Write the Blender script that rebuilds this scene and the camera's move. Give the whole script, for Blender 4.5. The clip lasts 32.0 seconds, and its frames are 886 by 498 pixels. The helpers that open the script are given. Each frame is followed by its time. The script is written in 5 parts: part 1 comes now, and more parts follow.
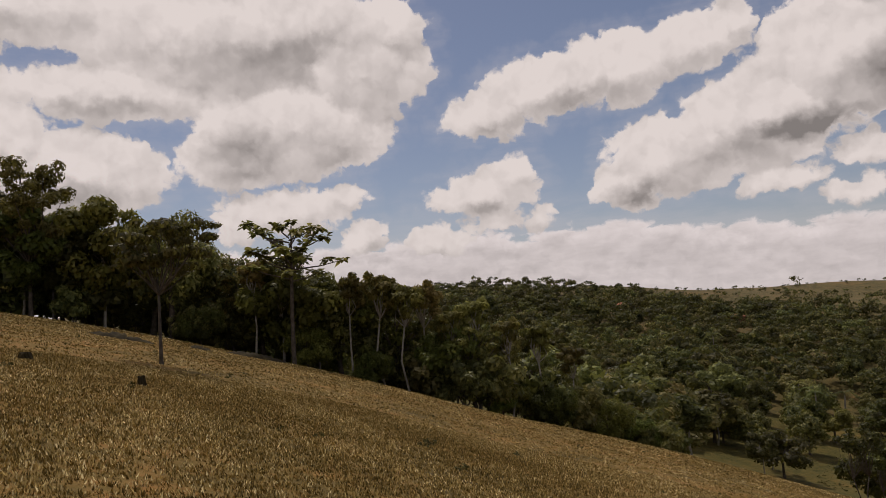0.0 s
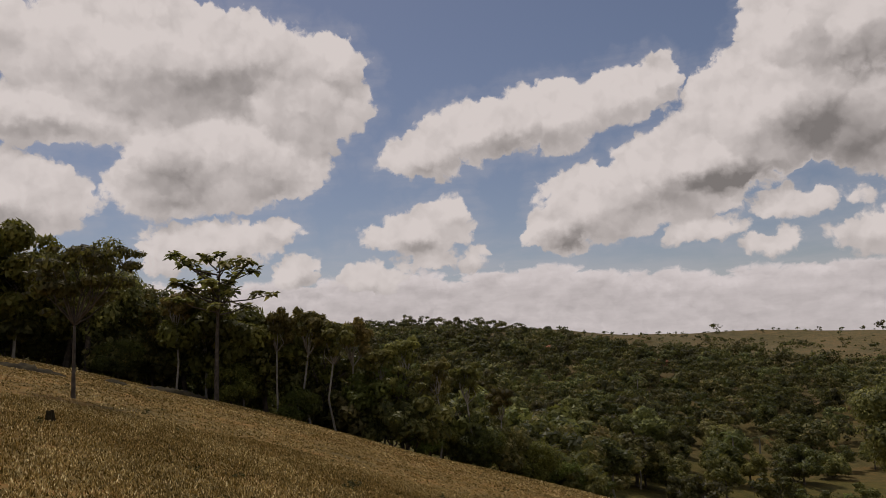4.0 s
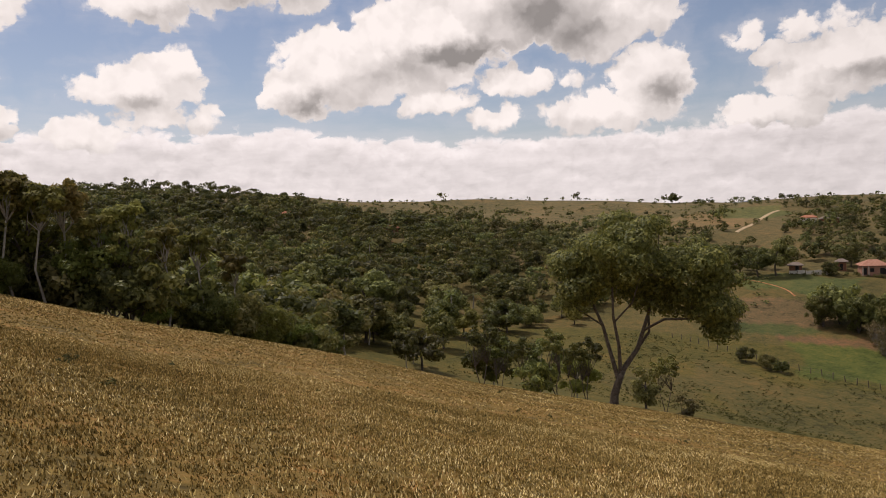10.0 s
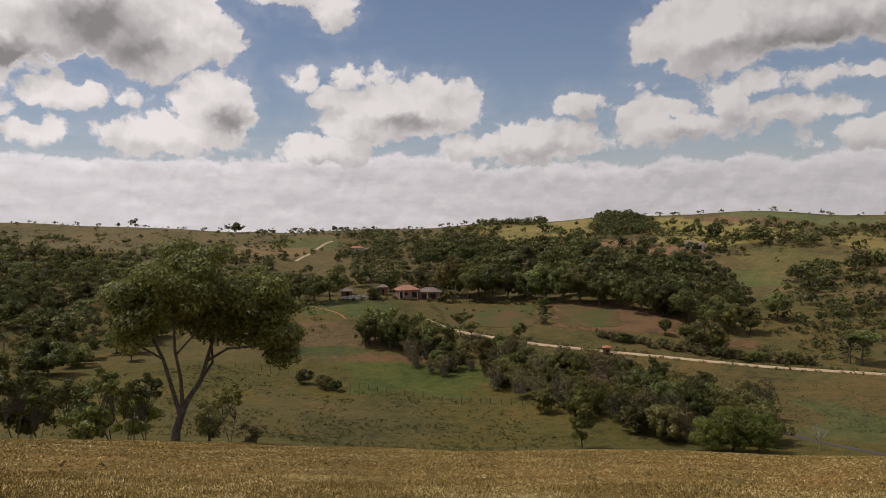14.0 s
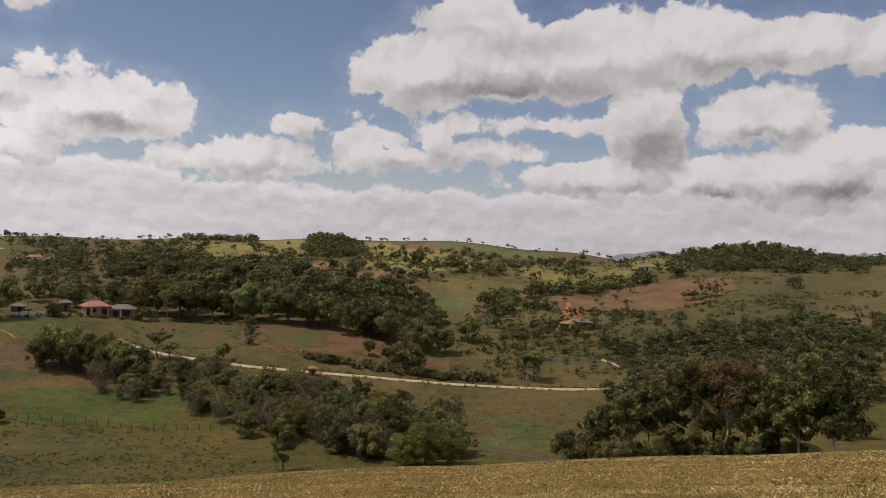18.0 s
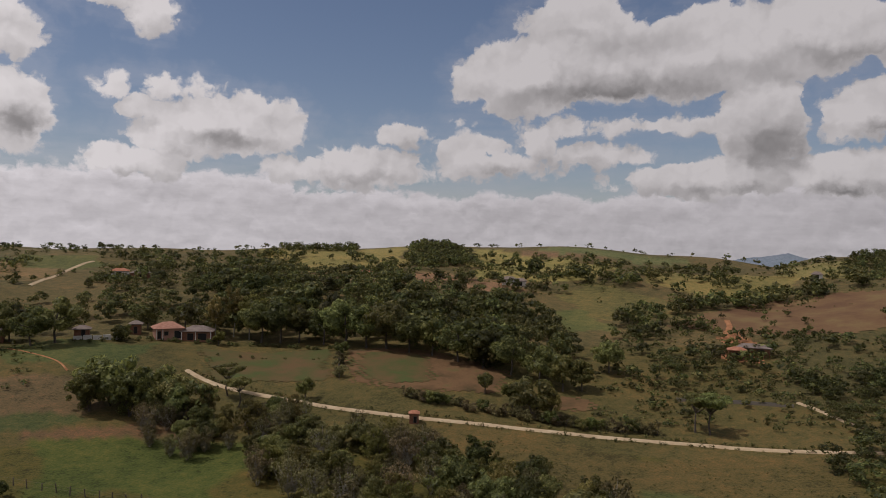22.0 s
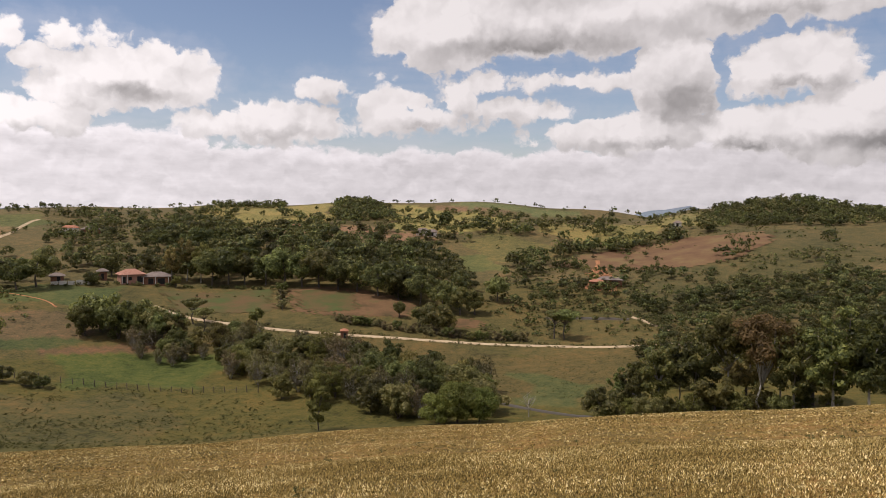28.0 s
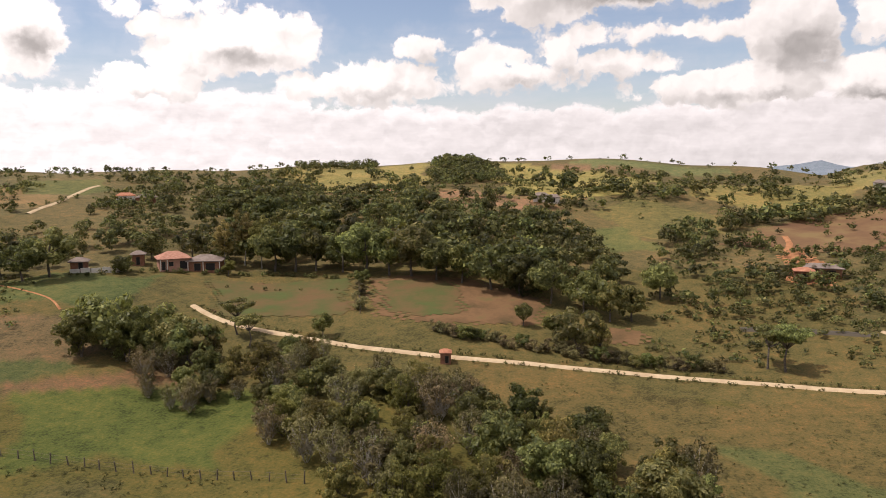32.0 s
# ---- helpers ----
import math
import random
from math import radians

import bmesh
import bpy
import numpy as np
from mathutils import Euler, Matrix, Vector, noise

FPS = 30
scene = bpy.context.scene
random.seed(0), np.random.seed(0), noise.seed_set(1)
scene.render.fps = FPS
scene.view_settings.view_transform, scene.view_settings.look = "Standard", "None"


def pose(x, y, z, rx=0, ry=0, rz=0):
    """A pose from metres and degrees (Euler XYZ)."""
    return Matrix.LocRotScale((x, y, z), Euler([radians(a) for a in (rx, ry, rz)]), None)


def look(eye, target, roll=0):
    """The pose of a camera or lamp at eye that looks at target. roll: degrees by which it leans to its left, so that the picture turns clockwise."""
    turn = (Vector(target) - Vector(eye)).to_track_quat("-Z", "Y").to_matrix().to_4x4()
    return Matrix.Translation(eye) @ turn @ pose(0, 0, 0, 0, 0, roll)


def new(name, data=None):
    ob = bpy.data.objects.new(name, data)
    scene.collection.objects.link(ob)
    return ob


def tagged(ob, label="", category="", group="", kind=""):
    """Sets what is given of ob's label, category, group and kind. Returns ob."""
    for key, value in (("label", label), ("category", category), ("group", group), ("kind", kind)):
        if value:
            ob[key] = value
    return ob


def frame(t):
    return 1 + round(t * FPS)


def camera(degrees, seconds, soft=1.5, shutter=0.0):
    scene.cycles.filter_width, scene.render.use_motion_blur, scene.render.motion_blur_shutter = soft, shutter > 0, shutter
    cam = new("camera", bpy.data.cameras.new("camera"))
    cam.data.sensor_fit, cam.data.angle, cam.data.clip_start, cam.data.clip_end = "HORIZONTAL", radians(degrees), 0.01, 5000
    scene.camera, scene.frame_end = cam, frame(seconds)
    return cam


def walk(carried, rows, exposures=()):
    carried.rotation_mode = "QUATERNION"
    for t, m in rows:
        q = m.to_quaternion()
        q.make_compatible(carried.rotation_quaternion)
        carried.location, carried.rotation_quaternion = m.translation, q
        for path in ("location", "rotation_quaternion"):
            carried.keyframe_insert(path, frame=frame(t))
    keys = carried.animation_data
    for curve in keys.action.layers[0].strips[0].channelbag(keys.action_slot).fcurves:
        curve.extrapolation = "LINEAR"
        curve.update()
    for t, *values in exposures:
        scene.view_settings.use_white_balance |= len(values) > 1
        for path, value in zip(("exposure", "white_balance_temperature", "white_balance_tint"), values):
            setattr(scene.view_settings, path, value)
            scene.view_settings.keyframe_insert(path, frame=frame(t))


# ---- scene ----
cam = camera(63.6, 32.0, 0.65)
# seconds, place in metres, pitch, lean and turn in degrees
ROWS = [
    (0.0, 0.00, 0.00, 1.60, 5.77, 4.59, 1.84),
    (0.5, 0.00, 0.00, 1.60, 6.48, 5.43, 0.27),
    (1.0, 0.00, 0.00, 1.60, 7.55, 5.40, 2.58),
    (1.5, 0.00, 0.00, 1.60, 8.33, 6.42, 4.27),
    (2.0, 0.00, 0.00, 1.60, 7.31, 4.51, 0.84),
    (2.5, 0.00, 0.00, 1.60, 7.96, 5.85, 2.23),
    (4.5, 0.00, 0.00, 1.60, 8.60, 0.34, -11.21),
    (5.0, 0.00, 0.00, 1.60, 6.85, 0.25, -24.46),
    (5.5, 0.00, 0.00, 1.60, 3.98, 0.36, -32.15),
    (6.0, 0.00, 0.00, 1.60, 2.15, -1.62, -34.67),
    (6.5, 0.00, 0.00, 1.60, 1.27, -0.32, -31.44),
    (7.0, 0.00, 0.00, 1.60, -2.15, 0.88, -25.95),
    (7.5, 0.00, 0.00, 1.60, -4.72, 1.28, -25.84),
    (8.0, 0.00, 0.00, 1.60, -5.65, 3.07, -23.28),
    (8.5, 0.00, 0.00, 1.60, -3.78, 3.58, -20.98),
    (9.0, 0.00, 0.00, 1.60, -2.66, 3.42, -19.72),
    (9.5, 0.00, 0.00, 1.60, -3.29, 3.40, -20.12),
    (10.0, 0.00, 0.00, 1.60, -3.31, 2.89, -24.59),
    (10.5, 0.00, 0.00, 1.60, -3.05, 3.35, -28.27),
    (11.0, 0.00, 0.00, 1.60, -3.26, 2.93, -32.57),
    (11.5, 0.00, 0.00, 1.60, -3.46, 2.63, -37.23),
    (12.0, 0.00, 0.00, 1.60, -2.54, 1.65, -40.80),
    (12.5, 0.00, 0.00, 1.60, -1.10, 2.00, -45.68),
    (13.0, 0.00, 0.00, 1.60, -0.42, 1.10, -50.12),
    (13.5, 0.00, 0.00, 1.60, -1.83, 0.64, -54.81),
    (14.0, 0.00, 0.00, 1.60, -2.25, 1.26, -58.54),
    (14.5, 0.00, 0.00, 1.60, -1.67, 0.88, -64.64),
    (15.0, 0.00, 0.00, 1.60, -1.52, 0.89, -68.32),
    (15.5, 0.00, 0.00, 1.60, -0.12, -0.91, -71.62),
    (17.5, 0.00, 0.00, 1.60, -0.73, -1.81, -82.08),
    (18.0, 0.00, 0.00, 1.60, -0.42, -2.18, -81.29),
    (18.5, 11.86, 1.82, 1.60, -0.06, -1.16, -81.13),
    (19.0, 29.69, 4.31, 1.60, -0.82, -0.89, -82.28),
    (19.5, 47.93, 7.44, 1.60, -0.32, -0.43, -82.50),
    (20.0, 62.92, 11.70, 1.60, -0.42, -0.50, -80.86),
    (20.5, 66.86, 14.91, 1.60, -0.23, -0.35, -78.71),
    (21.0, 65.88, 16.83, 1.60, -0.06, -0.26, -76.92),
    (21.5, 57.25, 16.19, 1.60, 0.16, -0.68, -75.05),
    (22.0, 40.08, 12.55, 1.60, -0.16, -1.32, -72.90),
    (22.5, 28.67, 8.83, 1.60, 0.35, -1.87, -73.06),
    (23.0, 13.00, 4.00, 1.60, 0.16, -2.11, -72.97),
    (23.5, 0.00, 0.00, 1.60, 0.13, -2.16, -73.16),
    (24.0, 0.00, 0.00, 1.60, 0.13, -1.74, -72.35),
    (24.5, 0.00, 0.00, 1.60, -0.60, -0.79, -70.38),
    (25.0, 0.00, 0.00, 1.60, -1.57, -0.60, -70.63),
    (25.5, 0.00, 0.00, 1.60, -1.37, -0.13, -71.95),
    (26.0, 0.00, 0.00, 1.60, -1.85, -0.12, -73.97),
    (26.5, 0.00, 0.00, 1.60, -2.15, -0.20, -75.78),
    (28.5, 0.00, 0.00, 1.60, -4.41, -0.66, -80.05),
    (29.0, 3.44, 0.63, 1.60, -6.21, -0.01, -79.67),
    (29.5, 20.13, 3.90, 1.60, -6.66, 0.13, -79.32),
    (30.0, 37.25, 7.52, 1.60, -7.91, 0.67, -79.69),
    (30.5, 52.50, 12.66, 1.60, -8.91, 1.10, -77.53),
    (31.0, 60.50, 15.69, 1.60, -8.34, 1.29, -76.68),
    (31.5, 59.95, 17.69, 1.60, -7.11, 0.90, -74.48),
    (32.0, 57.64, 19.98, 1.60, -6.94, 0.01, -71.30),
]
EXPOSURES = [(0.0, -0.67, 6600, 17), (2.5, -0.63, 6600, 16), (4.5, -0.86, 6500, 16), (6.0, -0.80, 6550, 16), (7.0, -0.58, 6600, 16), (8.0, -0.18, 6600, 16), (9.0, -0.17, 6600, 16), (10.0, -0.20, 6550, 16), (12.0, -0.32, 6450, 15), (13.0, -0.45, 6400, 14), (15.0, -0.43, 6200, 14), (18.0, -0.36, 6200, 14), (19.0, -0.36, 6200, 14), (20.0, -0.46, 6200, 14), (21.0, -0.46, 6200, 14), (22.0, -0.68, 6150, 15), (23.0, -0.82, 6100, 16), (24.0, -0.54, 6050, 14), (26.0, -0.29, 6050, 13), (28.5, 0.10, 6350, 16), (29.0, 0.22, 6450, 16), (30.0, 0.34, 6550, 17), (31.0, 0.42, 6600, 17), (32.0, 0.34, 6500, 16)]
walk(cam, [(t, pose(x, y, z, 90 + pitch, roll, yaw)) for t, x, y, z, pitch, roll, yaw in ROWS], EXPOSURES)

# ---- world ----
SUN_AZ, SUN_EL = -24.0, 62.0
world = bpy.data.worlds.new("sky")
scene.world = world
world.use_nodes = True
wt = world.node_tree
wn, wl = wt.nodes, wt.links


def math_node(tree, op, a, b=None, c=None, clamp=False):
    n = tree.nodes.new("ShaderNodeMath")
    n.operation, n.use_clamp = op, clamp
    for i, v in enumerate((a, b, c)):
        if v is None:
            continue
        if isinstance(v, (int, float)):
            n.inputs[i].default_value = v
        else:
            tree.links.new(v, n.inputs[i])
    return n.outputs[0]


def vec_node(tree, op, a, b=None, out=0):
    n = tree.nodes.new("ShaderNodeVectorMath")
    n.operation = op
    for i, v in enumerate((a, b)):
        if v is None:
            continue
        if isinstance(v, tuple):
            n.inputs[i].default_value = v
        elif isinstance(v, (int, float)):
            n.inputs["Scale"].default_value = v
        else:
            tree.links.new(v, n.inputs[i])
    return n.outputs[out]


def noise_node(tree, vec, scale, detail=4.0, rough=0.55, color=False):
    n = tree.nodes.new("ShaderNodeTexNoise")
    n.inputs["Scale"].default_value, n.inputs["Detail"].default_value = scale, detail
    n.inputs["Roughness"].default_value = rough
    if vec is not None:
        tree.links.new(vec, n.inputs["Vector"])
    return n.outputs[1 if color else 0]


def step_node(tree, v, lo, hi, a=0.0, b=1.0):
    n = tree.nodes.new("ShaderNodeMapRange")
    n.interpolation_type = "SMOOTHSTEP"
    tree.links.new(v, n.inputs[0])
    for i, x in enumerate((lo, hi, a, b)):
        n.inputs[1 + i].default_value = x
    return n.outputs[0]


def mix_node(tree, f, a, b, blend="MIX"):
    n = tree.nodes.new("ShaderNodeMix")
    n.data_type, n.blend_type = "RGBA", blend
    for i, v in ((0, f), (6, a), (7, b)):
        if isinstance(v, (int, float)):
            n.inputs[i].default_value = v
        elif isinstance(v, tuple):
            n.inputs[i].default_value = (*v[:3], 1)
        else:
            tree.links.new(v, n.inputs[i])
    return n.outputs[2]


def ramp(tree, v, stops):
    n = tree.nodes.new("ShaderNodeValToRGB")
    e = n.color_ramp.elements
    while len(e) < len(stops):
        e.new(0.5)
    for i, (p, c) in enumerate(stops):
        e[i].position, e[i].color = p, (*c, 1)
    tree.links.new(v, n.inputs[0])
    return n.outputs[0]


# cumulus heaps: azimuth, height, half width, half height in degrees
HEAPS_A = [(-12.5, 16.2, 7.0, 3.8), (-7.2, 20.2, 5.4, 3.8), (-17, 22.8, 11, 4.4), (-26, 18.4, 6, 1.6), (-33, 23.8, 7, 2.6), (-4.6, 22.8, 3.0, 2.2),
           (-17, 13.6, 3.4, 1.8), (-29, 12.6, 6.2, 2.9), (-34, 14.5, 4, 3), (-13.8, 9.6, 3.8, 1.3), (-17.5, 8.3, 1.5, 1.0),
           (3, 16.0, 2.8, 1.4), (8, 17.6, 4.2, 2.1), (14, 18.2, 4.4, 2.2), (19.6, 19, 3.0, 1.8), (22.4, 20.1, 1.2, 1.2)]
HEAPS_B = [(13.4, 9.3, 2.2, 1.4), (18, 11.2, 5, 2.7), (24, 13.2, 5.5, 3.4), (30, 16.4, 5.6, 4.6), (32.4, 22, 3.6, 3.6), (37.4, 21.2, 4.6, 3.2),
           (44, 21, 2.0, 1.4), (37, 14.2, 5.2, 3.0), (46, 17.6, 2.2, 0.8), (41, 9.2, 2.6, 2.2), (37.5, 7.0, 3.4, 1.1), (32, 9.7, 2.2, 0.6), (24.3, 8.3, 1.6, 0.6),
           (29.3, 6.9, 1.0, 0.45), (2, 9.7, 3.2, 1.2), (4, 11.2, 1.6, 1.1), (4, 7.6, 2.4, 0.7), (-7.3, 7.3, 1.1, 1.0), (-2.4, 6.4, 1.8, 0.8), (-9, 10.5, 0.7, 0.4)]
HEAPS_C = [(50.7, 16.5, 1.1, 0.9), (51.5, 11.2, 1.3, 0.6), (48.2, 11, 0.8, 0.5), (49.5, 9.8, 0.8, 0.5), (55.6, 8.9, 4.6, 1.5), (57.6, 9.9, 2.2, 1.0), (52.6, 7.6, 2.2, 1.1),
           (49.5, 5.7, 2.2, 0.7), (65, 5.7, 3.8, 0.8), (67.6, 6.6, 1.8, 0.7), (64.3, 6.9, 1.0, 0.5), (69.5, 9, 0.8, 0.4), (77, 6.8, 3.0, 1.0), (76, 7.9, 2.2, 0.7), (80.2, 8.2, 1.1, 1.1),
           (83, 9.3, 1.3, 0.2), (84.2, 7.4, 1.9, 0.3), (89.2, 9.6, 1.6, 0.1)]
HEAPS_D = [(79, 13.2, 4.4, 2.4), (85, 14.5, 7, 2.7), (92, 14.8, 7, 2.8), (99, 15.4, 5.5, 2.4), (96.8, 9.8, 2.7, 3.2), (107, 15, 6, 1.4), (113, 14.6, 3, 1.5), (83, 17.3, 3, 1.3),
           (91.5, 5.4, 3.6, 1.0), (96.5, 6.0, 2.6, 0.9), (101.7, 5.5, 2.4, 1.0), (108, 5.8, 4.5, 2.0), (111, 7.4, 4, 1.5), (105, 9.9, 3.6, 1.6), (104.8, 11.2, 1.8, 0.9)]
# grey undersides: the same, and their depth
GREYS = [(-17.2, 14.0, 4.4, 2.6, 0.8), (-12, 21.6, 11, 2.8, 0.5), (-28, 17.4, 6, 1.0, 0.45), (-30, 10.8, 6, 1.8, 0.35), (-9, 13.4, 3, 1.2, 0.35),
         (14.4, 8.7, 3.2, 1.2, 0.85), (27, 11.6, 8, 1.3, 1.0), (34.6, 14.2, 6.5, 3.4, 1.0), (22, 11.0, 6, 1.5, 0.5), (37, 17.8, 5.5, 3, 0.55), (5, 15.2, 4, 1.1, 0.4), (11, 16.3, 5, 1.1, 0.4)]
GREYS_B = [(42.2, 7.9, 2.4, 1.7, 0.85), (2.5, 8.9, 3, 0.8, 0.45), (56, 7.6, 5, 1.0, 0.5), (52.5, 7.0, 2, 0.8, 0.45), (65, 5.2, 5, 0.9, 0.6), (78, 6.1, 4, 0.9, 0.7), (84.2, 6.9, 2.4, 0.5, 0.4),
           (86, 11.9, 9, 1.3, 0.75), (87, 15.6, 7, 1.8, 0.4), (97, 8.0, 4, 3.6, 0.5), (105, 8.6, 4, 1.0, 0.7), (94, 4.7, 5, 0.9, 0.65), (102.5, 4.4, 5, 1.0, 0.75), (110.5, 4.8, 5, 1.4, 0.85), (103, 13.9, 5, 1.0, 0.5)]


def heap_group(name, heaps, scaled):
    """Depth inside the nearest heap: in degrees, or from 0 to the depth given."""
    g = bpy.data.node_groups.new(name, "ShaderNodeTree")
    g.interface.new_socket("at", in_out="INPUT", socket_type="NodeSocketVector")
    g.interface.new_socket("depth", in_out="OUTPUT", socket_type="NodeSocketFloat")
    gi, go = g.nodes.new("NodeGroupInput"), g.nodes.new("NodeGroupOutput")
    best = None
    for ca, ce, ra, re, *amount in heaps:
        v = vec_node(g, "MULTIPLY", vec_node(g, "SUBTRACT", gi.outputs[0], (ca, ce, 0)), (1 / ra, 1 / re, 0))
        r = vec_node(g, "LENGTH", v, out=1)
        d = math_node(g, "MULTIPLY_ADD", r, -re, re) if scaled else math_node(g, "MULTIPLY", step_node(g, r, 1.15, 0.0), amount[0])
        best = d if best is None else math_node(g, "MAXIMUM", best, d)
    g.links.new(best, go.inputs[0])
    return g


HEAP_GROUP = heap_group("heaps", HEAPS_A + HEAPS_B + HEAPS_C + HEAPS_D, True)
GREY_GROUP = heap_group("undersides", GREYS + GREYS_B, False)

coord = wn.new("ShaderNodeTexCoord").outputs["Generated"]
xyz = wn.new("ShaderNodeSeparateXYZ")
wl.new(coord, xyz.inputs[0])
az = math_node(wt, "MULTIPLY", math_node(wt, "ARCTAN2", xyz.outputs[0], xyz.outputs[1]), 57.2958)
el = math_node(wt, "MULTIPLY", math_node(wt, "ARCSINE", xyz.outputs[2]), 57.2958)
comb = wn.new("ShaderNodeCombineXYZ")
wl.new(az, comb.inputs[0])
wl.new(el, comb.inputs[1])
angles = comb.outputs[0]
big = vec_node(wt, "SUBTRACT", noise_node(wt, angles, 0.30, 3.0, 0.6, True), (0.5, 0.5, 0.5))
small = vec_node(wt, "SUBTRACT", noise_node(wt, angles, 1.0, 3.0, 0.55, True), (0.5, 0.5, 0.5))
bent = vec_node(wt, "ADD", angles, vec_node(wt, "MULTIPLY", small, (1.3, 1.0, 0.0)))
warped = vec_node(wt, "ADD", vec_node(wt, "ADD", angles, vec_node(wt, "MULTIPLY", big, (2.2, 1.5, 0.0))), vec_node(wt, "MULTIPLY", small, (1.7, 1.2, 0.0)))


def puffs(base, shift, scale=0.5, detail=4.0):
    """Cauliflower relief of the heaps, at a shifted place."""
    v = wn.new("ShaderNodeTexVoronoi")
    v.feature, v.voronoi_dimensions, v.normalize = "F1", "2D", True
    v.inputs["Scale"].default_value, v.inputs["Detail"].default_value = scale, detail
    v.inputs["Roughness"].default_value, v.inputs["Lacunarity"].default_value = 0.5, 2.3
    at = vec_node(wt, "ADD", base, shift)
    wl.new(at, v.inputs["Vector"])
    g = noise_node(wt, at, scale, detail + 1.0, 0.58)
    f = math_node(wt, "MULTIPLY_ADD", math_node(wt, "MULTIPLY", v.outputs["Distance"], v.outputs["Distance"]), -1.35, 0.27)
    return math_node(wt, "MULTIPLY_ADD", f, 1.25, math_node(wt, "MULTIPLY_ADD", g, 0.9, -0.36))


def grouped(tree, vec):
    n = wn.new("ShaderNodeGroup")
    n.node_tree = tree
    wl.new(vec, n.inputs[0])
    return n.outputs[0]


fuzz = math_node(wt, "MULTIPLY_ADD", puffs(bent, (0.0, 0.0, 0.0), 0.24, 2.5), 1.9, math_node(wt, "MULTIPLY", puffs(bent, (5.0, 0.0, 0.0), 0.8, 4.0), 0.75))
relief = math_node(wt, "SUBTRACT", puffs(bent, (0.0, 0.0, 0.0), 0.27, 2.0), puffs(bent, (-0.35, 0.85, 0.0), 0.27, 2.0))
body = grouped(HEAP_GROUP, warped)
upper = grouped(HEAP_GROUP, vec_node(wt, "ADD", warped, (-0.4, 1.2, 0.0)))
dens = math_node(wt, "ADD", math_node(wt, "MINIMUM", body, 1.6), fuzz)
base_side = step_node(wt, math_node(wt, "SUBTRACT", upper, body), -0.7, 1.0)
# the low bank of cloud over the horizon; its top by azimuth
flat = vec_node(wt, "MULTIPLY", bent, (0.95, 1.45, 1.0))
heads = puffs(flat, (3.0, 0.0, 0.0), 0.30, 4.0)
along = math_node(wt, "MULTIPLY_ADD", az, 1 / 170, 50 / 170)
crest = ramp(wt, along, [((k + 50) / 170, (h / 12,) * 3) for k, h in ((-50, 5.5), (-8, 5.8), (12, 6.0), (20, 4.8), (34, 4.5), (46, 4.6), (58, 4.8), (66, 3.8), (84, 3.4), (92, 4.3), (104, 5.0), (114, 6.2))])
bank_top = math_node(wt, "MULTIPLY_ADD", heads, 2.6, math_node(wt, "MULTIPLY_ADD", crest, 12.0, 0.0))
under = math_node(wt, "SUBTRACT", bank_top, el)
bank = step_node(wt, under, -0.1, 0.45)
billow = math_node(wt, "SUBTRACT", puffs(flat, (3.0, 0.0, 0.0), 0.36, 2.2), puffs(flat, (2.8, 0.9, 0.0), 0.36, 2.2))
wisps = noise_node(wt, vec_node(wt, "MULTIPLY", angles, (0.30, 1.6, 1.0)), 0.5, 5.0, 0.6)
bank_light = math_node(wt, "MULTIPLY_ADD", billow, 0.30, math_node(wt, "MULTIPLY_ADD", wisps, 0.34, 0.71))
bank_light = math_node(wt, "ADD", bank_light, step_node(wt, under, 0.1, 1.8, 0.18, 0.0))
# cloud dims away from the sun
away = step_node(wt, az, 30, 84, 1.0, 0.76)
bank_tone = vec_node(wt, "MULTIPLY", math_node(wt, "MULTIPLY", bank_light, away), (1.0, 0.935, 0.90))
# unseen scattered cloud of the same kind, added behind and overhead to fill shade
loose = step_node(wt, noise_node(wt, coord, 3.2, 6.0, 0.6), 0.44, 0.56)
behind = math_node(wt, "MULTIPLY", loose, math_node(wt, "MAXIMUM", step_node(wt, el, 28, 36), math_node(wt, "MAXIMUM", step_node(wt, az, 118, 126), step_node(wt, az, -46, -52, 0, 1))))
cover = math_node(wt, "MAXIMUM", step_node(wt, dens, 0.02, 0.40), behind)
shade = math_node(wt, "MULTIPLY", grouped(GREY_GROUP, warped), step_node(wt, dens, 0.15, 1.0))
light = math_node(wt, "MULTIPLY_ADD", relief, 0.46, math_node(wt, "MULTIPLY_ADD", shade, -0.58, math_node(wt, "MULTIPLY_ADD", base_side, -0.28, 1.14)))
light = math_node(wt, "MULTIPLY_ADD", noise_node(wt, warped, 0.22, 3.0, 0.55), 0.36, math_node(wt, "SUBTRACT", light, 0.22))
light = math_node(wt, "MULTIPLY", math_node(wt, "MINIMUM", math_node(wt, "MAXIMUM", light, 0.34), 1.12), away)
puff = vec_node(wt, "MULTIPLY", light, (1.0, 0.935, 0.875))
st = wn.new("ShaderNodeTexSky")
st.sky_type, st.sun_disc = "NISHITA", False
st.sun_elevation, st.sun_rotation = radians(SUN_EL), radians(SUN_AZ)
st.air_density, st.dust_density, st.ozone_density = 1.0, 0.6, 2.0
blue = vec_node(wt, "MULTIPLY", st.outputs[0], (0.112, 0.099, 0.092))
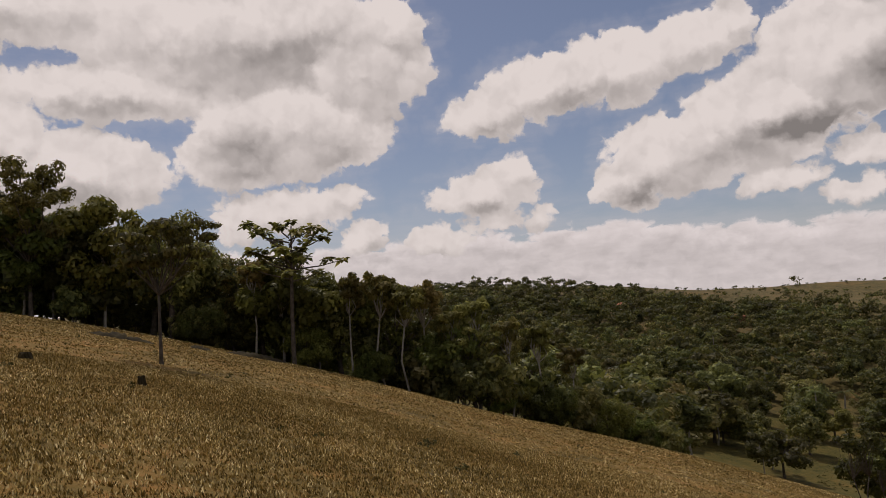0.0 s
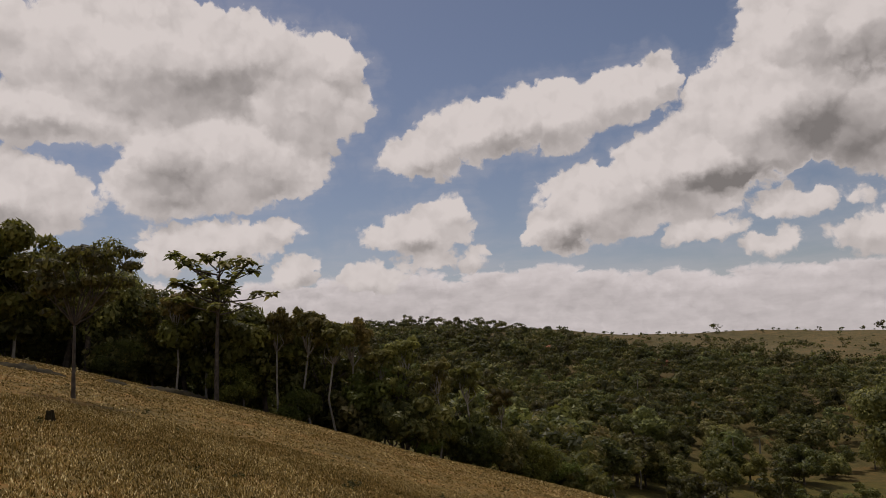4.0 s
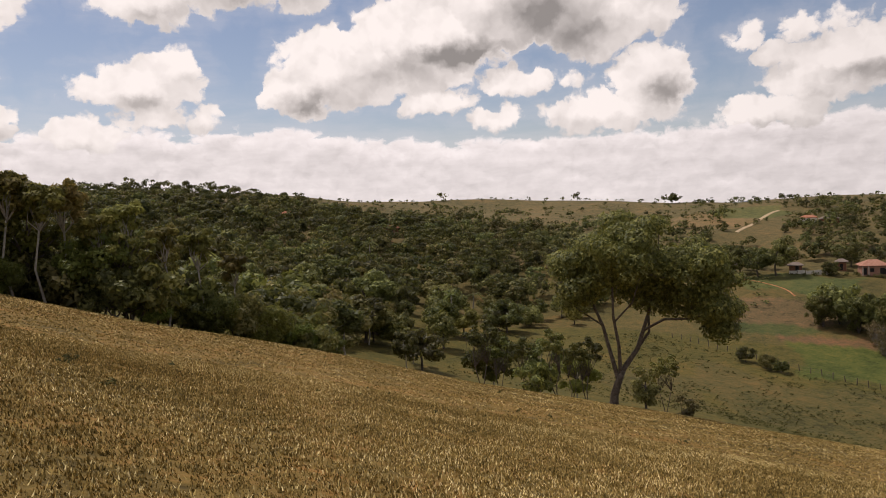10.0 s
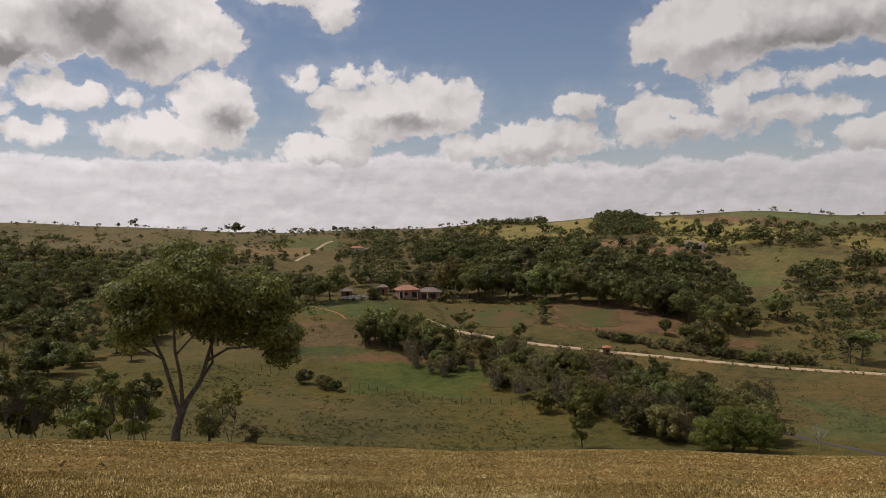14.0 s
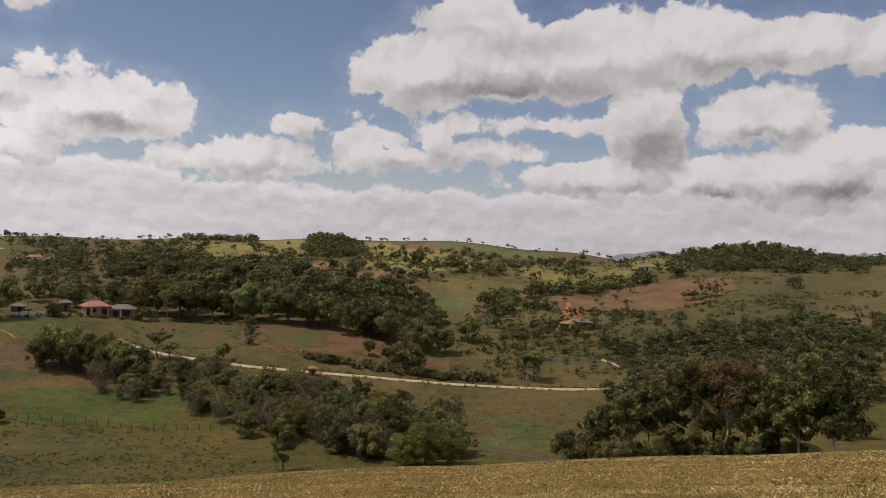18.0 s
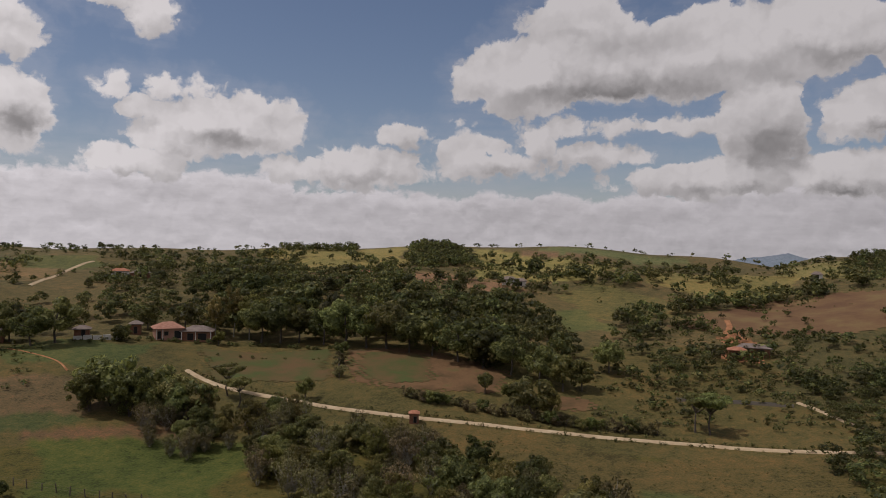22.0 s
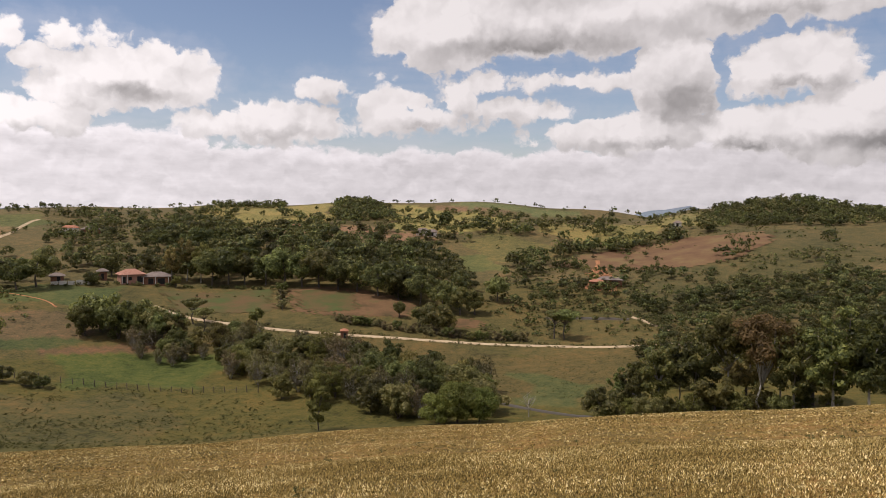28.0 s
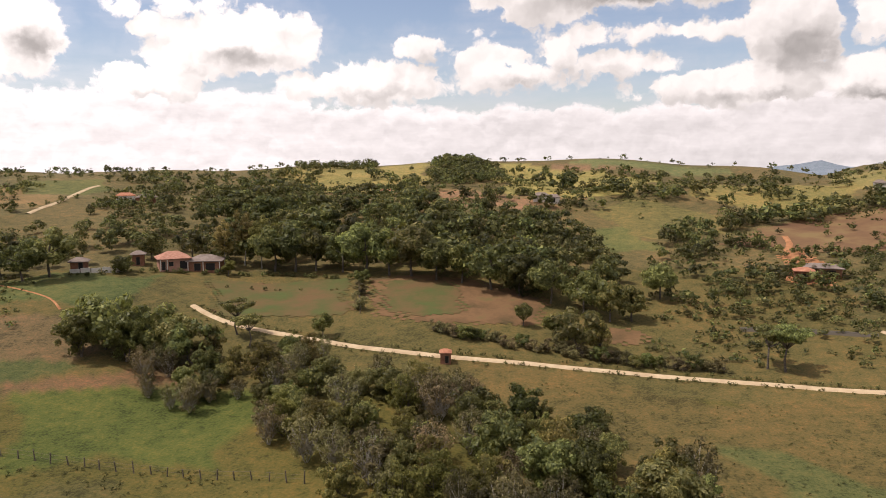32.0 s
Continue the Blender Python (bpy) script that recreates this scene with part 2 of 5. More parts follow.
# thin veil round the heaps and over the bank
veil = math_node(wt, "MAXIMUM", step_node(wt, dens, -1.3, 0.2, 0.0, 0.22), step_node(wt, under, -3.5, 0.4, 0.0, 0.36))
veil = math_node(wt, "MULTIPLY", veil, step_node(wt, wisps, 0.3, 0.62, 0.25, 1.0))
blue = mix_node(wt, veil, blue, vec_node(wt, "MULTIPLY", away, (0.80, 0.78, 0.80)))
sky = mix_node(wt, bank, blue, bank_tone)
sky = mix_node(wt, cover, sky, puff)
bg = wn["Background"]
wl.new(sky, bg.inputs[0])
bg.inputs[1].default_value = 1.0

sun = new("sun", bpy.data.lights.new("sun", "SUN"))
sun.data.energy, sun.data.angle, sun.data.color = 3.5, radians(0.55), (1.0, 0.94, 0.85)
sa, se = radians(SUN_AZ), radians(SUN_EL)
sun.matrix_world = look((90 * math.sin(sa) * math.cos(se), 90 * math.cos(sa) * math.cos(se), 90 * math.sin(se)), (0, 0, 0))


# ---- materials ----
def material(name):
    m = bpy.data.materials.new(name)
    m.use_nodes = True
    return m, m.node_tree, m.node_tree.nodes["Principled BSDF"]


def position(tree):
    return tree.nodes.new("ShaderNodeNewGeometry").outputs["Position"]


def bump(tree, p, height, strength, distance):
    n = tree.nodes.new("ShaderNodeBump")
    n.inputs["Strength"].default_value, n.inputs["Distance"].default_value = strength, distance
    tree.links.new(height, n.inputs["Height"])
    tree.links.new(n.outputs[0], p.inputs["Normal"])


def leaf_material(name, dark, mid, light, glow=0.25, rough=0.5, joined=False):
    """Leaves that differ blade by blade and tree by tree."""
    m, t, p = material(name)
    island = t.nodes.new("ShaderNodeNewGeometry").outputs["Random Per Island"]
    if joined:
        tint = t.nodes.new("ShaderNodeAttribute")
        tint.attribute_name = "tint"
        one = tint.outputs["Fac"]
    else:
        one = t.nodes.new("ShaderNodeObjectInfo").outputs["Random"]
    other = math_node(t, "FRACT", math_node(t, "MULTIPLY", one, 7.31))
    col = ramp(t, island, [(0.0, dark), (0.55, mid), (1.0, light)])
    patch = step_node(t, noise_node(t, position(t), 0.22, 2.0), 0.36, 0.64)
    hue = t.nodes.new("ShaderNodeHueSaturation")
    t.links.new(col, hue.inputs["Color"])
    t.links.new(math_node(t, "MULTIPLY_ADD", other, 0.06, 0.462), hue.inputs["Hue"])
    t.links.new(math_node(t, "MULTIPLY_ADD", one, 1.15, math_node(t, "MULTIPLY_ADD", patch, 0.45, 0.26)), hue.inputs["Value"])
    t.links.new(hue.outputs[0], p.inputs["Base Color"])
    p.inputs["Roughness"].default_value = rough
    p.inputs["Specular IOR Level"].default_value = 0.25
    tr = t.nodes.new("ShaderNodeBsdfTranslucent")
    t.links.new(mix_node(t, 0.5, hue.outputs[0], (0.17, 0.16, 0.025)), tr.inputs[0])
    mx = t.nodes.new("ShaderNodeMixShader")
    mx.inputs[0].default_value = glow
    t.links.new(p.outputs[0], mx.inputs[1])
    t.links.new(tr.outputs[0], mx.inputs[2])
    t.links.new(mx.outputs[0], t.nodes["Material Output"].inputs[0])
    return m


LEAF = leaf_material("leaf_green", (0.044, 0.053, 0.015), (0.104, 0.114, 0.030), (0.24, 0.232, 0.060), 0.40, 0.55)
LEAF_DARK = leaf_material("leaf_dark", (0.066, 0.076, 0.028), (0.142, 0.150, 0.048), (0.29, 0.28, 0.088), 0.52, 0.5)
LEAF_OLIVE = leaf_material("leaf_olive", (0.080, 0.076, 0.021), (0.150, 0.138, 0.037), (0.28, 0.245, 0.068), 0.50, 0.65)
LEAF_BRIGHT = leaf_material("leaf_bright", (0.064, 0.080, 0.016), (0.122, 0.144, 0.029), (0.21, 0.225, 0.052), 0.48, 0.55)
LEAF_GOLD = leaf_material("leaf_gold", (0.080, 0.074, 0.020), (0.16, 0.146, 0.038), (0.28, 0.245, 0.075), 0.48, 0.6)
LEAF_RUST = leaf_material("leaf_rust", (0.052, 0.036, 0.014), (0.088, 0.060, 0.022), (0.14, 0.092, 0.032), 0.40, 0.7)
SCRUB = leaf_material("scrub_brown", (0.062, 0.052, 0.023), (0.118, 0.099, 0.043), (0.19, 0.162, 0.073), 0.28, 0.85)
FAR_LEAF = leaf_material("far_foliage", (0.034, 0.042, 0.017), (0.074, 0.083, 0.026), (0.20, 0.192, 0.058), 0.36, 0.65, True)


def plain(name, stops, scale, rough=0.85, detail=5.0, relief=0.0, reach=0.05):
    m, t, p = material(name)
    n = noise_node(t, position(t), scale, detail, 0.65)
    t.links.new(ramp(t, n, stops), p.inputs["Base Color"])
    p.inputs["Roughness"].default_value = rough
    p.inputs["Specular IOR Level"].default_value = 0.1 if rough > 0.8 else 0.3
    if relief:
        bump(t, p, n, relief, reach)
    return m


BARK = plain("bark", [(0.3, (0.05, 0.042, 0.034)), (0.6, (0.12, 0.10, 0.08)), (0.75, (0.2, 0.18, 0.15))], 5.0, 0.9, relief=0.5)
BARK_PALE = plain("pale_bark", [(0.3, (0.16, 0.14, 0.11)), (0.7, (0.36, 0.33, 0.27))], 4.0, 0.85, relief=0.4)
POST = plain("weathered_wood", [(0.3, (0.07, 0.055, 0.04)), (0.7, (0.2, 0.17, 0.13))], 6.0, 0.9)


def ground_material():
    m, t, p = material("ground")
    pos = position(t)
    att = t.nodes.new("ShaderNodeAttribute")
    att.attribute_name = "cover"
    a, b = noise_node(t, pos, 0.05, 5.0, 0.65), noise_node(t, pos, 0.45, 4.0, 0.7)
    c = noise_node(t, pos, 2.6, 4.0, 0.65)
    tone = math_node(t, "ADD", math_node(t, "MULTIPLY", a, 0.27), math_node(t, "ADD", math_node(t, "MULTIPLY", b, 0.35), math_node(t, "MULTIPLY", c, 0.38)))
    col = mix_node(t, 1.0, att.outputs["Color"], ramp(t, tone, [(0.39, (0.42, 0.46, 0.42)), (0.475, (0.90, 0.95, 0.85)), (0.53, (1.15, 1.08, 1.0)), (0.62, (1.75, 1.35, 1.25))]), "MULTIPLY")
    t.links.new(col, p.inputs["Base Color"])
    p.inputs["Roughness"].default_value = 0.95
    p.inputs["Specular IOR Level"].default_value = 0.15
    bump(t, p, math_node(t, "MULTIPLY_ADD", b, 0.8, math_node(t, "MULTIPLY", c, 0.2)), 0.7, 0.5)
    return m


GROUND = ground_material()

# ---- landform ----
# sight angles of the far ground, by azimuth (degrees right of +y) and distance
RINGS = (60, 85, 115, 138, 162, 207, 240, 280, 340, 440, 650, 2500)
SLOPES = {
    -90: (9.5, 8, 7, 6, 5.5, 5, 4.6, 4.2, 3.8, 3.2, 2, 0),
    -30: (1.6, 1.2, 1.5, 1.6, 1.8, 2, 2, 2, 2, 2, 1, 0),
    0: (-8, -8.8, -7.8, -6.2, -4.4, -2.2, -0.6, 0.5, 1.5, 1.7, 0, -0.3),
    30: (-15.4, -15.6, -14, -12.2, -10.2, -7.3, -5.4, -3.5, -1.4, 0.5, 0, -0.2),
    60: (-18.9, -18.9, -17.9, -15, -12.4, -8.4, -6.1, -3.9, -1.6, 0, -0.8, -0.3),
    90: (-17.6, -17.9, -17, -14.6, -12.3, -8.6, -6.3, -4, -1.7, 0, -0.8, -0.3),
    120: (-13, -13.6, -12.5, -11, -9, -6, -4, -2, -0.2, 1.0, 0, 0),
    180: (1, 0, 0, 0, 0, 0, 0, 0, 0, 0, 0, 0),
}
# slope of the hilltop meadow under the viewer, by azimuth
MEADOW_AZ = (-180, -90, -60, -33, -23, -10, 2.5, 15, 26, 37, 48, 61, 84, 106, 130, 180)
MEADOW = (0.05, 0.22, 0.17, 0.091, 0.046, -0.021, -0.097, -0.155, -0.209, -0.246, -0.272, -0.290, -0.272, -0.215, -0.12, 0.05)


# lift of the far ridge over that, by azimuth
RIDGE_AZ = (-20, 2, 10, 16, 25, 34, 40, 46, 53, 61, 69, 77, 85, 92, 95.5, 98, 105, 111, 125)
RIDGE = (0.3, 0.8, 0.3, 0, -0.1, -0.38, -0.78, -0.8, -0.62, -0.3, 0, 0.26, 0, -0.5, -0.85, -0.3, 0, -0.7, 0)


def ground(x, y):
    """Height of the ground; works on numbers and arrays."""
    x, y = np.asarray(x, float), np.asarray(y, float)
    d = np.hypot(x, y) + 1e-6
    az0 = np.degrees(np.arctan2(x, y))
    az = np.where(az0 < -90, az0 + 360, az0)
    keys = sorted(SLOPES) + [270]
    cols = [SLOPES[k] for k in sorted(SLOPES)] + [SLOPES[-90]]
    ld, lr = np.log(d), np.log(RINGS)
    el = np.zeros_like(d)
    vals = [np.interp(ld, lr, c) for c in cols]
    for i in range(len(keys) - 1):
        k = np.clip((az - keys[i]) / (keys[i + 1] - keys[i]), 0, 1)
        k = k * k * (3 - 2 * k) * 0.5 + k * 0.5
        inside = (az >= keys[i]) & (az <= keys[i + 1])
        el = np.where(inside, vals[i] * (1 - k) + vals[i + 1] * k, el)
    el = el + np.interp(az0, RIDGE_AZ, RIDGE) * np.clip((ld - math.log(250)) / math.log(440 / 250), 0, 1)
    far = d * np.tan(np.radians(el)) + 1.6
    far = far + np.clip((d - 95) / 120, 0, 1) * (0.9 * np.sin(x / 17 + y / 29) + 0.7 * np.sin(y / 13 - x / 41 + 1))
    far = far + np.clip((d - 1200) / 600, 0, 1) * 30 * (np.exp(-((az0 - 95.5) / 1.6) ** 2) + 0.6 * np.exp(-((az0 - 48) / 3.0) ** 2) + 0.7 * np.exp(-((az0 - 98) / 1.2) ** 2))
    near = d * np.interp(az0, MEADOW_AZ, MEADOW)
    w = np.clip((d - 38) / 24, 0, 1)
    w = w * w * (3 - 2 * w)
    return near * (1 - w) + far * w


def sheet_axis(lo, hi, step, reach):
    mid = np.arange(lo, hi + step / 2, step)
    out = np.cumsum(step * 1.16 ** np.arange(1, 60))
    out = out[out < reach]
    return np.concatenate([lo - out[::-1], mid, mid[-1] + out])


def mesh_ob(name, verts, faces, mat, parent=None, smooth=False):
    me = bpy.data.meshes.new(name)
    me.from_pydata(np.asarray(verts).tolist() if len(verts) < 400 else verts, [], faces)
    if mat:
        me.materials.append(mat)
    if smooth:
        me.polygons.foreach_set("use_smooth", [True] * len(me.polygons))
    ob = new(name, me)
    ob.parent = parent
    return ob


def inside(px, py, poly):
    """Which points lie in a polygon of the plan."""
    r = np.zeros(np.shape(px), bool)
    for (x0, y0), (x1, y1) in zip(poly, poly[1:] + poly[:1]):
        c = ((y0 > py) != (y1 > py)) & (px < (x1 - x0) * (py - y0) / (y1 - y0 + 1e-9) + x0)
        r ^= c
    return r


def polar(a, d):
    return d * math.sin(radians(a)), d * math.cos(radians(a))


def sector(*ad):
    return [polar(a, d) for a, d in ad]


# stretches of ground cover: colour and outline (azimuth, distance)
COVERS = [
    ((0.120, 0.095, 0.043), sector((20, 330), (36, 300), (46, 300), (47, 330), (50, 345), (50, 460), (20, 480))),
    ((0.163, 0.114, 0.052), sector((41, 318), (47, 312), (49, 340), (44, 380))),
    ((0.100, 0.100, 0.036), sector((45.5, 352), (50, 350), (50, 385), (45, 392))),
    ((0.156, 0.107, 0.052), sector((62, 316), (70, 312), (79, 296), (80, 322), (70, 334), (62, 338))),
    ((0.202, 0.164, 0.056), sector((61, 342), (66, 338), (70.4, 340), (70.4, 440), (60, 440))),
    ((0.215, 0.179, 0.060), sector((75, 326), (84, 320), (85, 372), (75, 420))),
    ((0.125, 0.104, 0.038), sector((82, 272), (88, 276), (90, 300), (84, 318), (81, 306))),
    ((0.176, 0.143, 0.049), sector((86, 322), (92, 318), (96.5, 330), (96, 366), (87, 372))),
    ((0.182, 0.151, 0.055), sector((96, 352), (100, 340), (100, 420), (96, 420))),
    ((0.084, 0.070, 0.028), sector((94, 205), (108, 190), (112, 330), (100, 330), (94, 280))),
    ((0.100, 0.074, 0.026), sector((76, 134), (92, 128), (98, 172), (71, 181), (74, 160))),
    ((0.080, 0.082, 0.028), sector((84, 130), (92, 126), (92, 145), (86, 150))),
    ((0.070, 0.080, 0.019), sector((50.5, 172), (61, 174), (62, 147), (50, 152))),
    ((0.115, 0.072, 0.036), sector((50, 178), (58, 186), (60.5, 175), (50.5, 170))),
    ((0.062, 0.070, 0.024), sector((46, 190), (52, 190), (51, 178), (47, 178))),
    ((0.120, 0.082, 0.040), sector((46, 205), (53, 200), (52, 190), (46, 188))),
    ((0.072, 0.082, 0.027), sector((46, 232), (54, 236), (53, 207), (47, 215))),
    ((0.095, 0.098, 0.034), sector((79.5, 282), (80.5, 258), (83.5, 256), (84, 272), (82, 288))),
    ((0.195, 0.117, 0.065), sector((69.5, 322), (70.5, 303), (77, 300), (77, 318), (73, 325))),
    ((0.169, 0.104, 0.057), sector((79, 398), (84, 392), (86, 410), (79, 415))),
    ((0.117, 0.122, 0.049), sector((80, 410), (88, 404), (90, 428), (80, 432))),
    ((0.084, 0.070, 0.024), sector((45, 150), (57, 140), (60, 118), (50, 112), (43, 125))),
    ((0.088, 0.072, 0.025), sector((38, 135), (44, 130), (44, 112), (38, 112))),
]
gx, gy = sheet_axis(-90, 350, 1.7, 3800), sheet_axis(-110, 440, 1.7, 3800)
X, Y = np.meshgrid(gx, gy)
Z = ground(X, Y)
n0, n1 = X.shape
i = np.arange(n0 * n1).reshape(n0, n1)
quads = np.stack([i[:-1, :-1], i[:-1, 1:], i[1:, 1:], i[1:, :-1]], -1).reshape(-1, 4)
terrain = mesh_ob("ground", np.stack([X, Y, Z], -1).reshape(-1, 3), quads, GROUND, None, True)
tagged(terrain, "rolling valley of dry grass, green pasture and bare earth", "ground", kind="structure")
wob = 3 * np.sin(X / 7 + 2 * np.sin(Y / 9)), 4 * np.sin(Y / 6 + 2 * np.sin(X / 11))
cols = np.empty((n0, n1, 4))
cols[:] = (0.085, 0.071, 0.019, 1)
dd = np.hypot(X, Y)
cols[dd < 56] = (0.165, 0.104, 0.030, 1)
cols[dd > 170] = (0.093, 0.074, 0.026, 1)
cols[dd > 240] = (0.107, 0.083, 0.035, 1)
# past 1000 m, blue-grey distance haze is put into the ground colour
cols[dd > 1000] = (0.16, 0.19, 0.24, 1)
for c, poly in COVERS:
    cols[inside(X + wob[0], Y + wob[1], poly)] = (*c, 1)
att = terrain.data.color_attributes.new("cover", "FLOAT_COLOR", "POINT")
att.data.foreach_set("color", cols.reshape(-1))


# ---- fields, roads and water laid on the ground ----
def drape(name, poly, step, lift, mat, label, category):
    xs, ys = [p[0] for p in poly], [p[1] for p in poly]
    ax, ay = np.arange(min(xs), max(xs) + step, step), np.arange(min(ys), max(ys) + step, step)
    X, Y = np.meshgrid(ax, ay)
    cx, cy = (X[:-1, :-1] + X[1:, 1:]) / 2, (Y[:-1, :-1] + Y[1:, 1:]) / 2
    jag = 1.6 * np.sin(cx * 12.9 + cy * 78.2) * np.sin(cx * 3.1 - cy * 5.7)
    keep = inside(cx + 0.9 * np.sin(cy / 3.3) + jag, cy + 0.9 * np.sin(cx / 2.9) - jag, poly).reshape(-1)
    i = np.arange(X.size).reshape(X.shape)
    q = np.stack([i[:-1, :-1], i[:-1, 1:], i[1:, 1:], i[1:, :-1]], -1).reshape(-1, 4)[keep]
    used = np.unique(q)
    back = np.zeros(X.size, int)
    back[used] = np.arange(len(used))
    v = np.stack([X, Y, ground(X, Y) + lift], -1).reshape(-1, 3)[used]
    return tagged(mesh_ob(name, v, back[q], mat, None, True), label, category, kind="structure")


def ribbon(name, pts, width, lift, mat, label, category, level=None, rough=0.25):
    fine_pts = []
    for (x0, y0), (x1, y1) in zip(pts, pts[1:]):
        n = max(2, int(math.hypot(x1 - x0, y1 - y0) / 1.5))
        fine_pts += [(x0 + (x1 - x0) * k / n, y0 + (y1 - y0) * k / n) for k in range(n)]
    fine_pts.append(pts[-1])
    for _ in range(6):
        fine_pts = [fine_pts[0]] + [((a[0] + 2 * b[0] + c[0]) / 4, (a[1] + 2 * b[1] + c[1]) / 4) for a, b, c in zip(fine_pts, fine_pts[1:], fine_pts[2:])] + [fine_pts[-1]]
    rng = random.Random(len(pts))
    v, f, k = [], [], 7
    for j, (x, y) in enumerate(fine_pts):
        a, b = fine_pts[max(0, j - 1)], fine_pts[min(len(fine_pts) - 1, j + 1)]
        tx, ty = b[0] - a[0], b[1] - a[1]
        l = math.hypot(tx, ty) or 1
        wl_, wr_ = width * (1 + rough * (rng.random() - 0.5)), width * (1 + rough * (rng.random() - 0.5))
        for s in range(k):
            u = s / (k - 1) - 0.5
            w = wl_ if u < 0 else wr_
            px, py = x - ty / l * u * w, y + tx / l * u * w
            z = level if level is not None else float(ground(px, py)) + lift * (1 - (2 * abs(u)) ** 4)
            v.append((px, py, z))
        if j:
            f += [((j - 1) * k + s, (j - 1) * k + s + 1, j * k + s + 1, j * k + s) for s in range(k - 1)]
    return tagged(mesh_ob(name, v, f, mat, None, True), label, category, kind="structure")


EARTH = plain("pale_earth", [(0.3, (0.33, 0.235, 0.14)), (0.55, (0.44, 0.33, 0.205)), (0.75, (0.52, 0.41, 0.27))], 0.35, 0.95, relief=0.3)
RED_EARTH = plain("red_earth", [(0.3, (0.22, 0.10, 0.045)), (0.6, (0.36, 0.17, 0.08)), (0.75, (0.42, 0.24, 0.12))], 0.5, 0.95, relief=0.3)
SOIL = plain("ploughed_soil", [(0.33, (0.070, 0.052, 0.024)), (0.46, (0.118, 0.070, 0.034)), (0.56, (0.150, 0.086, 0.042)), (0.68, (0.120, 0.090, 0.036))], 0.15, 0.95, 9.0, relief=0.6, reach=0.3)
YOUNG_CROP = plain("young_crop", [(0.38, (0.118, 0.074, 0.034)), (0.48, (0.100, 0.076, 0.031)), (0.57, (0.080, 0.076, 0.027)), (0.70, (0.064, 0.086, 0.026))], 0.14, 0.95, 9.0, relief=0.6, reach=0.3)
HILL_SOIL = plain("hill_soil", [(0.36, (0.120, 0.066, 0.036)), (0.52, (0.150, 0.088, 0.044)), (0.66, (0.172, 0.116, 0.052))], 0.08, 0.95, relief=0.4, reach=0.2)
wm, wtr, wp = material("river_water")
wp.inputs["Base Color"].default_value = (0.075, 0.062, 0.046, 1)
wp.inputs["Roughness"].default_value = 0.35
wp.inputs["Specular IOR Level"].default_value = 0.06
bump(wtr, wp, noise_node(wtr, position(wtr), 1.5, 3.0), 0.15, 0.05)

drape("field_green", [(194, 124), (209, 95), (186, 83), (175, 104)], 1.0, 0.10, YOUNG_CROP, "green young crop field bordered by bare earth", "field")
drape("field_soil", [(211, 90), (216, 67), (209, 49), (194, 46), (188, 58), (185, 78)], 1.0, 0.08, SOIL, "reddish brown ploughed field above the road", "field")
drape("field_crop", [(208, 86), (211, 70), (193, 60), (187, 76)], 1.0, 0.16, YOUNG_CROP, "dark green crop patch inside the ploughed field", "field")
drape("field_hill", [(263.6, 10.6), (284, -0.7), (315, -20), (314, -46), (313, -74), (282, -71), (264, -55), (258.7, -38), (256, -9)], 1.6, 0.14, HILL_SOIL, "bare brown ploughed hillside field", "field")
drape("field_bank", [(196, 35), (199, 27), (193, 25), (190, 33)], 1.0, 0.1, SOIL, "raw red earth bank beside the bush", "field")
drape("yard_earth", [(230, -2), (252, -4), (255, -9), (240, -14), (229, -12)], 1.0, 0.1, RED_EARTH, "raw orange earth yard round the low farm shed", "yard")
ROAD = [(178, 115), (174.6, 108), (173, 101), (172.3, 90), (171, 74), (172.2, 58), (175.2, 44), (177.4, 30), (178, 16), (177.8, 3), (175, -9), (173, -21), (169, -46), (160, -80)]
ribbon("road", ROAD, 1.5, 0.25, EARTH, "pale sandy dirt road running along the valley", "road")
ribbon("lane_hill", [(223, 209.6), (234, 215.1), (243.2, 219.1), (254, 226), (265, 233.3), (279, 240.7), (284, 241)], 1.7, 0.25, EARTH, "pale dirt lane climbing the far hill", "lane")
ribbon("lane_farm", [(166, 157), (167, 154), (166, 146), (165, 138), (161, 132)], 0.5, 0.12, RED_EARTH, "narrow trodden earth path on the slope", "path")
ribbon("lane_pond", [(204, -15), (200, -18), (193, -21), (187.5, -23)], 1.0, 0.3, EARTH, "narrow pale footpath below the farm", "path")
ribbon("lane_shed", [(236, -7), (244, -6.5), (252, -6), (258, -9)], 2.6, 0.7, RED_EARTH, "orange dirt track behind the shed", "path")
ribbon("lane_orange", [polar(90.9, 247), polar(91.2, 258), polar(91.5, 266), polar(91.4, 276)], 2.0, 0.3, RED_EARTH, "steep orange earth track above the shed", "path")
ribbon("river", [(131, 22), (128, 15), (123, 6), (120, -3)], 1.6, 0.12, wm, "narrow muddy river in the valley bottom", "river")
ribbon("pond", [(203, 9), (204, 2), (203, -8), (202, -14)], 2.2, 0.25, wm, "still grey pond strip in the pasture", "pond")

